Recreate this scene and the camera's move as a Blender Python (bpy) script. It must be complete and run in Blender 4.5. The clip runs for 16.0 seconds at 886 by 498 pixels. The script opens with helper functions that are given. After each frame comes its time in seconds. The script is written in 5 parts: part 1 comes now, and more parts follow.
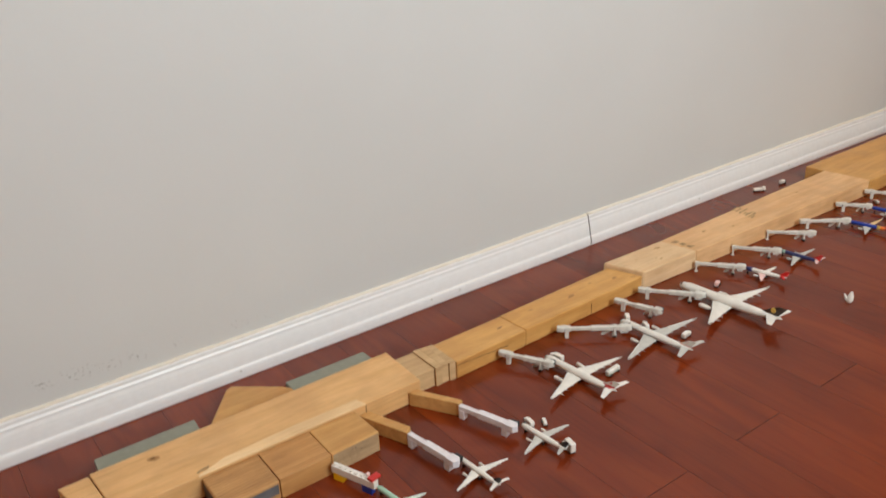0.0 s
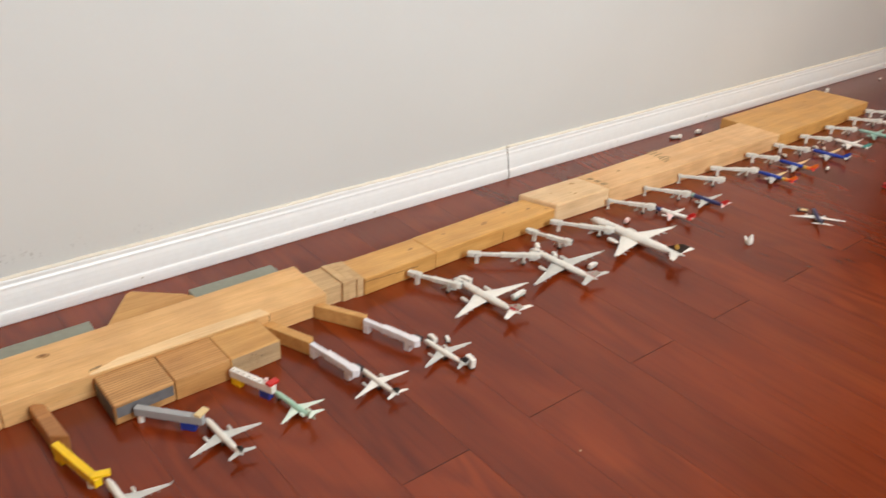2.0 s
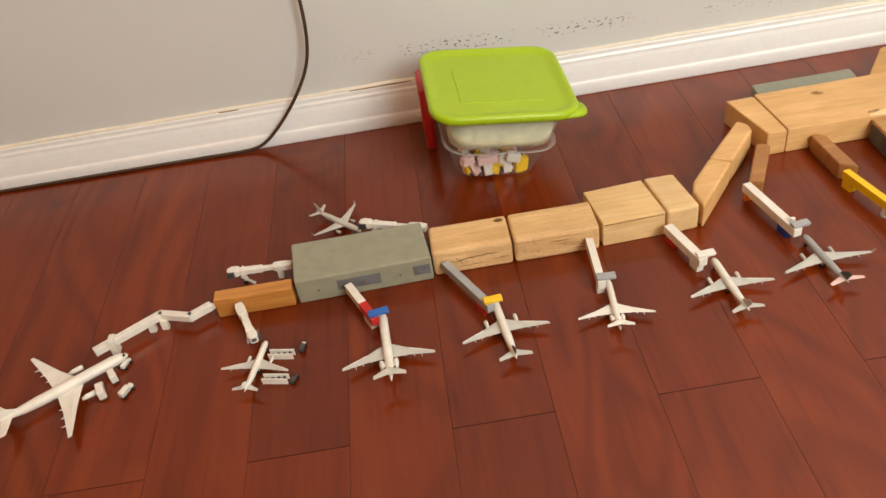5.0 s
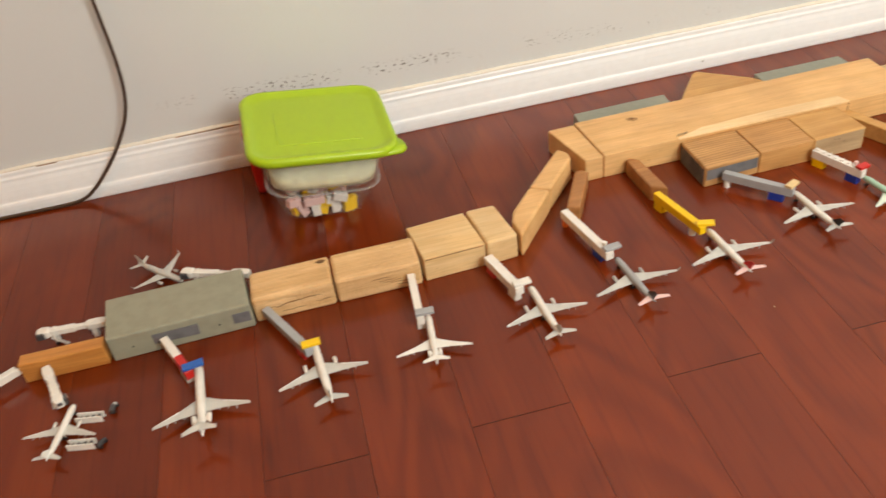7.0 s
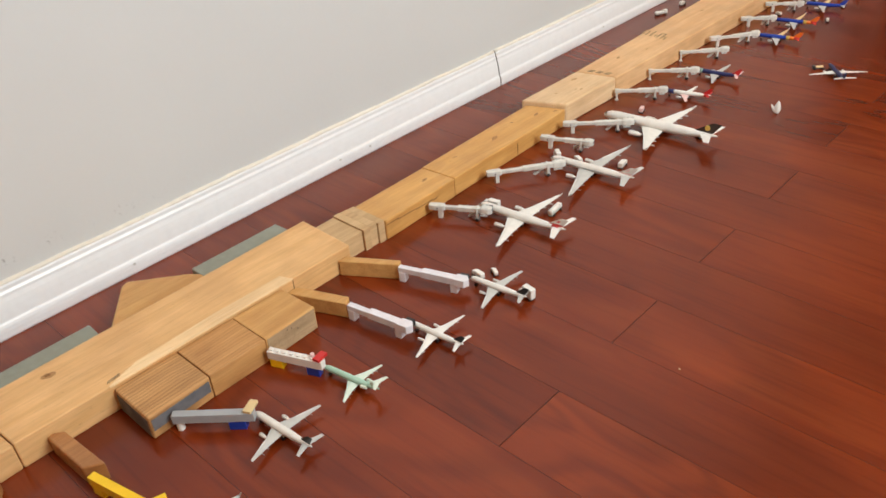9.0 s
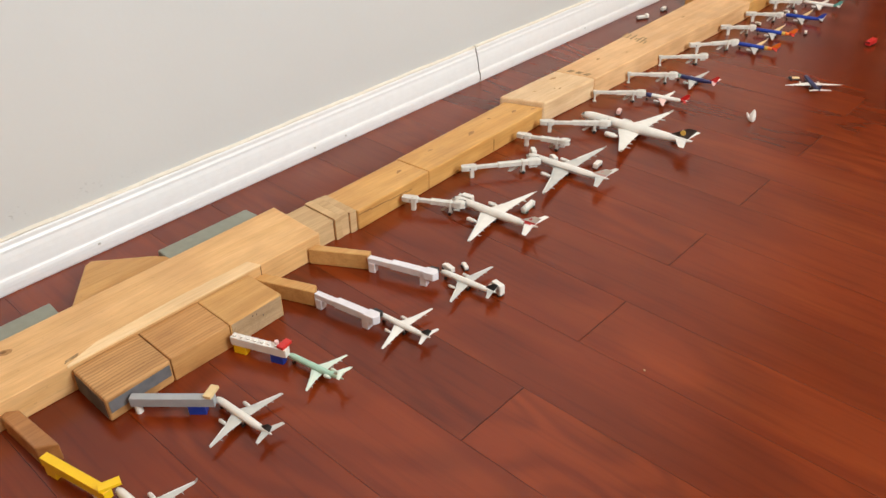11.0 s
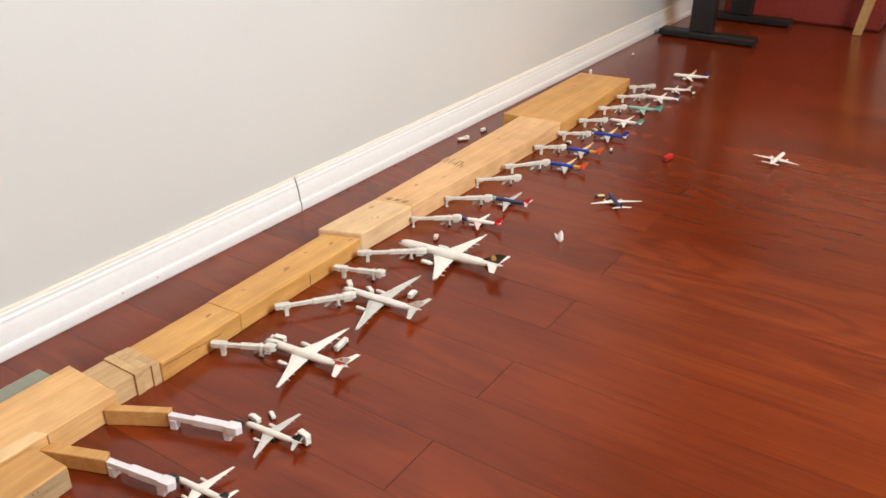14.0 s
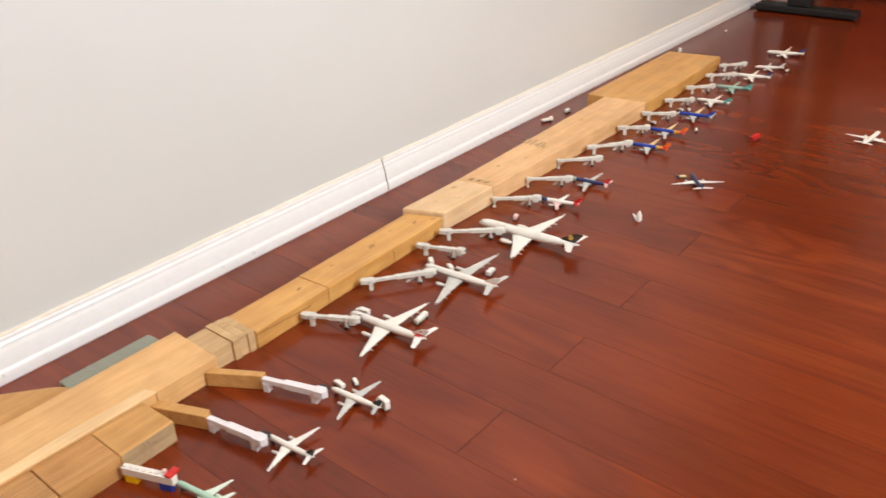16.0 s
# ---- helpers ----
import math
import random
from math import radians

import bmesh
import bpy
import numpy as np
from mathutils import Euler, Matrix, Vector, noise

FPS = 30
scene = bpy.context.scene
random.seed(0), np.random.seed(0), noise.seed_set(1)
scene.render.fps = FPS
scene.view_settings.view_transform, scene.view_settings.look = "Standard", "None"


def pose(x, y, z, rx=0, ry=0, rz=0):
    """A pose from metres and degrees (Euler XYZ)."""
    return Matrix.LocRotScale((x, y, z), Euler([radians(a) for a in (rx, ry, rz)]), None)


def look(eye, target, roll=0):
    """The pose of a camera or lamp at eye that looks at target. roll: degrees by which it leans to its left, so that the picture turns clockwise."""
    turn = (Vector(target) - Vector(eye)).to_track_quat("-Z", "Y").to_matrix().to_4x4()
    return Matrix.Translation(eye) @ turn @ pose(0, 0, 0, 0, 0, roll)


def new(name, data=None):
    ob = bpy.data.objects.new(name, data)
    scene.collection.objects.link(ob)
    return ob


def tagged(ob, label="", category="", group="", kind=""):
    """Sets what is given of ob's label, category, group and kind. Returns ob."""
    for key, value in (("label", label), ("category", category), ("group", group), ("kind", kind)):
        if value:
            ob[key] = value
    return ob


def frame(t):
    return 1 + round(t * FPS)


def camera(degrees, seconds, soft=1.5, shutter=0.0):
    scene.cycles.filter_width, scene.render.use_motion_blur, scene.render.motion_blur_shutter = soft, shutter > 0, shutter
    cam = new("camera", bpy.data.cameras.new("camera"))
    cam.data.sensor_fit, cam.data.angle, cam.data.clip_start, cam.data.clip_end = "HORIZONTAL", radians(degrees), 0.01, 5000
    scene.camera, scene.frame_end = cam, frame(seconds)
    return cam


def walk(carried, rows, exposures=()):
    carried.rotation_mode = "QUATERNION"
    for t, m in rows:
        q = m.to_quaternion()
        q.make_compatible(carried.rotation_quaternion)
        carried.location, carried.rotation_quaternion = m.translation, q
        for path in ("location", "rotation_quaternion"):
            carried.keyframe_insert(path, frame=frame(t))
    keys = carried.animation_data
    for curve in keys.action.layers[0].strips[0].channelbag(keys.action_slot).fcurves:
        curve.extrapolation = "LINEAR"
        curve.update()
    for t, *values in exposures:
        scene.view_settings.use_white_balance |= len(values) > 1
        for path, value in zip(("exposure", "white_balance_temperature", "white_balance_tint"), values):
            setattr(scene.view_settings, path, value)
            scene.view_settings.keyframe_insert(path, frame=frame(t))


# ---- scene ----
cam = camera(56.9, 16.0, shutter=0.32)
PATH = [
    (0, (-1.013, -0.987, 0.637), (0.028, 0.504, -0.196), -2.6),
    (0.2, (-1.004, -0.976, 0.63), (0.024, 0.487, -0.266), -1.3),
    (0.5, (-1.007, -0.977, 0.611), (0.058, 0.454, -0.293), 0.7),
    (1, (-1.019, -0.988, 0.595), (0.035, 0.408, -0.373), 2.0),
    (1.5, (-1.03, -0.992, 0.585), (-0.005, 0.403, -0.417), 1.8),
    (2, (-1.007, -1.012, 0.594), (0.144, 0.328, -0.344), 3.2),
    (2.5, (-0.985, -1.036, 0.608), (0.257, 0.26, -0.273), 2.7),
    (3, (-1.005, -0.992, 0.585), (0.104, 0.356, -0.391), 1.1),
    (3.5, (-1.047, -0.876, 0.54), (-0.143, 0.458, -0.644), -0.0),
    (3.8, (-1.139, -0.874, 0.571), (-0.472, 0.532, -0.683), -3.1),
    (4, (-1.206, -0.941, 0.553), (-0.846, 0.582, -0.691), -6.4),
    (4.2, (-1.296, -0.962, 0.56), (-1.154, 0.582, -0.703), -8.9),
    (4.6, (-1.325, -0.968, 0.56), (-1.325, 0.578, -0.705), -9.6),
    (5.4, (-1.315, -0.982, 0.557), (-1.318, 0.578, -0.7), -9.5),
    (6.3, (-1.274, -0.989, 0.555), (-1.208, 0.58, -0.683), -8.8),
    (6.5, (-1.264, -0.986, 0.548), (-1.145, 0.58, -0.69), -8.2),
    (7, (-1.233, -0.981, 0.548), (-1.004, 0.583, -0.678), -7.9),
    (7.2, (-1.218, -0.966, 0.554), (-0.883, 0.566, -0.688), -6.7),
    (7.5, (-1.158, -0.969, 0.558), (-0.595, 0.554, -0.61), -5.8),
    (7.8, (-1.106, -0.976, 0.567), (-0.344, 0.481, -0.571), -4.4),
    (8, (-1.098, -0.97, 0.547), (-0.255, 0.446, -0.585), -3.9),
    (8.2, (-1.082, -0.972, 0.559), (-0.197, 0.415, -0.573), -4.6),
    (8.5, (-1.064, -0.952, 0.566), (-0.091, 0.412, -0.527), -5.8),
    (9, (-1.008, -0.864, 0.543), (0.165, 0.324, -0.558), -4.7),
    (9.2, (-1.005, -0.852, 0.527), (0.153, 0.331, -0.597), -3.4),
    (11.3, (-1.004, -0.866, 0.536), (0.212, 0.272, -0.572), -1.0),
    (11.5, (-1.006, -0.862, 0.533), (0.205, 0.281, -0.575), -1.0),
    (12, (-1.006, -0.855, 0.542), (0.218, 0.297, -0.542), -0.9),
    (12.5, (-0.995, -0.865, 0.547), (0.299, 0.255, -0.488), -0.6),
    (13, (-0.972, -0.879, 0.558), (0.418, 0.167, -0.428), 0.4),
    (13.5, (-0.952, -0.894, 0.567), (0.503, 0.104, -0.375), 0.3),
    (14, (-0.936, -0.912, 0.585), (0.556, 0.057, -0.329), 0.7),
    (14.2, (-0.929, -0.924, 0.569), (0.532, 0.055, -0.384), -0.3),
    (14.5, (-0.929, -0.924, 0.561), (0.526, 0.001, -0.453), 1.4),
    (15, (-0.924, -0.937, 0.56), (0.524, -0.025, -0.476), 0.5),
    (15.5, (-0.929, -0.942, 0.583), (0.497, 0.038, -0.419), 0.7),
    (16, (-0.957, -0.955, 0.607), (0.379, 0.185, -0.35), -2.3),
]
EXPOSURES = [(0, -0.40, 6480, 6), (0.2, -0.27, 6480, 6), (0.5, -0.27, 6480, 6), (1, -0.02, 6480, 6), (1.5, -0.05, 6480, 6), (2, -0.08, 6480, 6), (3, -0.08, 6480, 6), (3.5, -0.06, 6700, 6), (4, 0.0, 7200, 6), (6.3, 0.14, 7300, 6), (7.2, 0.09, 7050, 6), (7.5, 0.12, 6750, 6), (8.5, 0.06, 6420, 6), (9, -0.10, 6450, 6), (11.5, 0.0, 6500, 6), (12, 0.0, 6500, 6), (13.2, 0.03, 6560, 7), (14.2, 0.1, 6580, 8), (16, 0.1, 6580, 9)]
walk(cam, [(t, look(e, g, r)) for t, e, g, r in PATH], EXPOSURES)

# ---- light ----
world = bpy.data.worlds.new("daylight")
scene.world = world
world.use_nodes = True
wn = world.node_tree
sky = wn.nodes.new("ShaderNodeTexSky")
sky.sky_type = "NISHITA"
sky.sun_disc = False
sky.sun_elevation = radians(40)
sky.sun_rotation = radians(200)
wn.nodes["Background"].inputs["Strength"].default_value = 0.12
wn.links.new(sky.outputs["Color"], wn.nodes["Background"].inputs["Color"])


def area(name, where, target, w, h, watts, colour):
    lamp = bpy.data.lights.new(name, "AREA")
    lamp.shape, lamp.size, lamp.size_y, lamp.energy, lamp.color = "RECTANGLE", w, h, watts, colour
    ob = new(name, lamp)
    ob.matrix_world = look(where, target)
    return ob


RX0, RX1, RY0, CEIL = -2.4, 3.4, -2.05, 2.45      # room: x from, x to, y of the wall behind, ceiling
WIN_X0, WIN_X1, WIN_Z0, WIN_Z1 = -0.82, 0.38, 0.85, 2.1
# Unseen window assumed behind; its place and size are tuned for falloff.
area("assumed_window_light", ((WIN_X0 + WIN_X1) / 2, RY0 + 0.03, (WIN_Z0 + WIN_Z1) / 2), ((WIN_X0 + WIN_X1) / 2, 0, 1.0), WIN_X1 - WIN_X0 - 0.1, WIN_Z1 - WIN_Z0 - 0.1, 55, (0.935, 0.98, 1.0))
# Two warm lamps added out of view to tint left wall and right floor.
area("added_warm_light", (-2.18, -1.45, CEIL - 0.06), (-2.0, -1.0, 0), 0.25, 0.25, 16, (1.0, 0.36, 0.06))
area("added_warm_light", (1.7, -1.6, CEIL - 0.06), (1.7, -1.6, 0), 0.3, 0.3, 20, (1.0, 0.56, 0.23))


# ---- materials ----
def material(name):
    m = bpy.data.materials.new(name)
    m.use_nodes = True
    return m, m.node_tree.nodes, m.node_tree.links, m.node_tree.nodes["Principled BSDF"]


def add(nodes, kind, **values):
    n = nodes.new(kind)
    for key, value in values.items():
        n.inputs[key].default_value = value
    return n


def ramp(nodes, stops):
    r = nodes.new("ShaderNodeValToRGB")
    els = r.color_ramp.elements
    while len(els) < len(stops):
        els.new(0.5)
    for e, (p, c) in zip(els, stops):
        e.position, e.color = p, (*c, 1)
    return r


def mix(nodes, links, fac, a, b, blend="MIX"):
    n = nodes.new("ShaderNodeMix")
    n.data_type, n.blend_type = "RGBA", blend
    for sock, v in ((n.inputs[0], fac), (n.inputs[6], a), (n.inputs[7], b)):
        if hasattr(v, "is_linked"):
            links.new(v, sock)
        else:
            sock.default_value = v if isinstance(v, (int, float)) else (*v, 1)
    return n.outputs[2]


def bump(nodes, links, height, strength, distance, bsdf):
    b = add(nodes, "ShaderNodeBump", Strength=strength, Distance=distance)
    links.new(height, b.inputs["Height"])
    links.new(b.outputs["Normal"], bsdf.inputs["Normal"])


def plastic(name, colour, rough=0.35, dirt=0.12):
    m, n, l, p = material(name)
    tc = n.new("ShaderNodeTexCoord")
    no = add(n, "ShaderNodeTexNoise", Scale=90.0, Detail=4.0)
    l.new(tc.outputs["Object"], no.inputs["Vector"])
    dark = tuple(c * (1 - dirt * 2) for c in colour)
    r = ramp(n, [(0.3, dark), (0.62, colour)])
    l.new(no.outputs["Fac"], r.inputs["Fac"])
    l.new(r.outputs["Color"], p.inputs["Base Color"])
    p.inputs["Roughness"].default_value = rough
    fine = add(n, "ShaderNodeTexNoise", Scale=700.0, Detail=2.0)
    l.new(tc.outputs["Object"], fine.inputs["Vector"])
    bump(n, l, fine.outputs["Fac"], 0.08, 0.0005, p)
    return m


def wood(name, light, dark, grain=1.0, rough=0.55, turn=0.0, rings=0.5, ribs=0.0, spots=0.25, relief=0.0):
    """Sawn softwood: long streaks along the board, fine fibres, some blotches."""
    m, n, l, p = material(name)
    tc = n.new("ShaderNodeTexCoord")
    info = n.new("ShaderNodeObjectInfo")
    shift = n.new("ShaderNodeVectorMath")
    shift.operation = "ADD"
    l.new(tc.outputs["Object"], shift.inputs[0])
    l.new(info.outputs["Random"], shift.inputs[1])
    mp = add(n, "ShaderNodeMapping", Scale=(6 * grain, 75 * grain, 75 * grain), Rotation=(0, 0, radians(turn)))
    l.new(shift.outputs[0], mp.inputs["Vector"])
    streak = add(n, "ShaderNodeTexNoise", Scale=1.0, Detail=6.0, Roughness=0.65, Distortion=0.6)
    l.new(mp.outputs["Vector"], streak.inputs["Vector"])
    mp2 = add(n, "ShaderNodeMapping", Scale=(30 * grain, 600 * grain, 600 * grain), Rotation=(0, 0, radians(turn)))
    l.new(shift.outputs[0], mp2.inputs["Vector"])
    fibre = add(n, "ShaderNodeTexNoise", Scale=1.0, Detail=3.0)
    l.new(mp2.outputs["Vector"], fibre.inputs["Vector"])
    blotch = add(n, "ShaderNodeTexNoise", Scale=18.0, Detail=3.0)
    l.new(shift.outputs[0], blotch.inputs["Vector"])
    r = ramp(n, [(0.5 - 0.22 * rings - 0.05, dark), (0.62, light)])
    l.new(streak.outputs["Fac"], r.inputs["Fac"])
    f = ramp(n, [(0.3, (0.82, 0.80, 0.77)), (0.6, (1, 1, 1))])
    l.new(fibre.outputs["Fac"], f.inputs["Fac"])
    b = ramp(n, [(0.35, (0.86, 0.82, 0.78)), (0.65, (1.04, 1.03, 1.0))])
    l.new(blotch.outputs["Fac"], b.inputs["Fac"])
    c = mix(n, l, 0.7, r.outputs["Color"], f.outputs["Color"], "MULTIPLY")
    c = mix(n, l, 0.8, c, b.outputs["Color"], "MULTIPLY")
    if ribs:
        mp4 = add(n, "ShaderNodeMapping", Scale=(0.55, 1.0, 1.0), Rotation=(0, 0, radians(turn)))
        l.new(shift.outputs[0], mp4.inputs["Vector"])
        rib = add(n, "ShaderNodeTexWave", Scale=74.0, Distortion=8.0, Detail=5.0)
        rib.bands_direction = "Y"
        rib.inputs["Detail Scale"].default_value = 0.35
        l.new(mp4.outputs["Vector"], rib.inputs["Vector"])
        rr = ramp(n, [(0.0, (0.40, 0.32, 0.26)), (0.30, (0.92, 0.90, 0.88)), (0.8, (1.14, 1.14, 1.12))])
        l.new(rib.outputs["Fac"], rr.inputs["Fac"])
        c = mix(n, l, ribs, c, rr.outputs["Color"], "MULTIPLY")
    if spots:
        # small dents and dark specks of handled wood
        sp = add(n, "ShaderNodeTexNoise", Scale=210.0, Detail=2.0)
        l.new(shift.outputs[0], sp.inputs["Vector"])
        sr = ramp(n, [(0.70, (1, 1, 1)), (0.76, (0.45, 0.36, 0.27))])
        l.new(sp.outputs["Fac"], sr.inputs["Fac"])
        c = mix(n, l, spots, c, sr.outputs["Color"], "MULTIPLY")
    l.new(c, p.inputs["Base Color"])
    wear = n.new("ShaderNodeMapRange")
    wear.inputs[3].default_value, wear.inputs[4].default_value = rough - 0.1, rough + 0.12
    l.new(blotch.outputs["Fac"], wear.inputs[0])
    l.new(wear.outputs[0], p.inputs["Roughness"])
    height = fibre.outputs["Fac"]
    if relief:
        # torn, uneven sawn face
        torn = add(n, "ShaderNodeTexNoise", Scale=95.0, Detail=5.0, Roughness=0.6, Distortion=0.8)
        l.new(shift.outputs[0], torn.inputs["Vector"])
        both = n.new("ShaderNodeMath")
        both.operation = "MULTIPLY_ADD"
        both.inputs[1].default_value = 2.5 * relief
        l.new(torn.outputs["Fac"], both.inputs[0])
        l.new(height, both.inputs[2])
        height = both.outputs[0]
    bump(n, l, height, 0.25 + 0.35 * relief, 0.0006 + 0.0009 * relief, p)
    return m


def floor_material():
    m, n, l, p = material("red_mahogany_floor")
    tc = n.new("ShaderNodeTexCoord")
    info = n.new("ShaderNodeObjectInfo")
    mul = n.new("ShaderNodeVectorMath")
    mul.operation = "MULTIPLY_ADD"
    mul.inputs[1].default_value = (1, 1, 1)
    l.new(tc.outputs["Object"], mul.inputs[0])
    sc = n.new("ShaderNodeMath")
    sc.operation = "MULTIPLY"
    sc.inputs[1].default_value = 37.0
    l.new(info.outputs["Random"], sc.inputs[0])
    l.new(sc.outputs[0], mul.inputs[2])
    mp = add(n, "ShaderNodeMapping", Scale=(17, 3.0, 17))
    l.new(mul.outputs[0], mp.inputs["Vector"])
    grain = add(n, "ShaderNodeTexNoise", Scale=1.0, Detail=5.0, Roughness=0.52, Distortion=1.0)
    l.new(mp.outputs["Vector"], grain.inputs["Vector"])
    mp2 = add(n, "ShaderNodeMapping", Scale=(190, 9, 190))
    l.new(mul.outputs[0], mp2.inputs["Vector"])
    fine = add(n, "ShaderNodeTexNoise", Scale=1.0, Detail=4.0)
    l.new(mp2.outputs["Vector"], fine.inputs["Vector"])
    r = ramp(n, [(0.22, (0.134, 0.0180, 0.0034)), (0.5, (0.172, 0.0245, 0.0043)), (0.8, (0.210, 0.0345, 0.0060))])
    l.new(grain.outputs["Fac"], r.inputs["Fac"])
    # growth-ring figure: contour lines of a slow field, strong in patches
    mp3 = add(n, "ShaderNodeMapping", Scale=(7.0, 2.3, 7.0))
    l.new(mul.outputs[0], mp3.inputs["Vector"])
    field = add(n, "ShaderNodeTexNoise", Scale=1.0, Detail=1.5, Roughness=0.32, Distortion=0.7)
    l.new(mp3.outputs["Vector"], field.inputs["Vector"])
    many = n.new("ShaderNodeMath")
    many.operation = "MULTIPLY"
    many.inputs[1].default_value = 60.0
    l.new(field.outputs["Fac"], many.inputs[0])
    wave = n.new("ShaderNodeMath")
    wave.operation = "SINE"
    l.new(many.outputs[0], wave.inputs[0])
    mp4 = add(n, "ShaderNodeMapping", Scale=(5.0, 2.2, 5.0), Location=(3.1, 7.7, 0))
    l.new(mul.outputs[0], mp4.inputs["Vector"])
    patches = add(n, "ShaderNodeTexNoise", Scale=1.0, Detail=2.0)
    l.new(mp4.outputs["Vector"], patches.inputs["Vector"])
    pm = n.new("ShaderNodeMapRange")
    pm.inputs[1].default_value, pm.inputs[2].default_value = 0.47, 0.76
    share = n.new("ShaderNodeMath")      # some boards are plain, some richly figured
    share.operation = "MULTIPLY_ADD"
    share.inputs[1].default_value = 0.34
    fold = n.new("ShaderNodeMath")
    fold.operation = "PINGPONG"
    fold.inputs[1].default_value = 0.19
    l.new(info.outputs["Random"], fold.inputs[0])
    third = n.new("ShaderNodeMath")
    third.operation = "MULTIPLY"
    third.inputs[1].default_value = 5.0
    l.new(fold.outputs[0], third.inputs[0])
    l.new(third.outputs[0], share.inputs[0])
    l.new(patches.outputs["Fac"], share.inputs[2])
    l.new(share.outputs[0], pm.inputs[0])
    fg = ramp(n, [(0.0, (1.07, 1.08, 1.06)), (0.35, (1, 1, 1)), (1.0, (0.56, 0.52, 0.52))])
    lift = n.new("ShaderNodeMapRange")
    lift.inputs[1].default_value = -1.0
    l.new(wave.outputs[0], lift.inputs[0])
    l.new(lift.outputs[0], fg.inputs["Fac"])
    f = ramp(n, [(0.32, (0.66, 0.62, 0.60)), (0.50, (1, 1, 1))])
    l.new(fine.outputs["Fac"], f.inputs["Fac"])
    c = mix(n, l, 0.43, r.outputs["Color"], f.outputs["Color"], "MULTIPLY")
    c = mix(n, l, pm.outputs[0], c, mix(n, l, 0.46, c, fg.outputs["Color"], "MULTIPLY"))
    cloud = add(n, "ShaderNodeTexNoise", Scale=3.5, Detail=2.0)
    l.new(mul.outputs[0], cloud.inputs["Vector"])
    cr = ramp(n, [(0.35, (0.84, 0.82, 0.80)), (0.6, (1.04, 1.04, 1.04))])
    l.new(cloud.outputs["Fac"], cr.inputs["Fac"])
    c = mix(n, l, 0.8, c, cr.outputs["Color"], "MULTIPLY")
    tone = ramp(n, [(0.0, (0.84, 0.83, 0.85)), (0.5, (0.99, 1.0, 1.0)), (1.0, (1.09, 1.12, 1.05))])
    l.new(info.outputs["Random"], tone.inputs["Fac"])
    c = mix(n, l, 1.0, c, tone.outputs["Color"], "MULTIPLY")
    l.new(c, p.inputs["Base Color"])
    smear = add(n, "ShaderNodeTexNoise", Scale=6.0, Detail=4.0)
    l.new(tc.outputs["Object"], smear.inputs["Vector"])
    rr = n.new("ShaderNodeMapRange")
    rr.inputs[3].default_value, rr.inputs[4].default_value = 0.15, 0.27
    l.new(smear.outputs["Fac"], rr.inputs[0])
    l.new(rr.outputs[0], p.inputs["Roughness"])
    p.inputs["Specular IOR Level"].default_value = 0.44
    bump(n, l, fine.outputs["Fac"], 0.06, 0.0004, p)
    return m


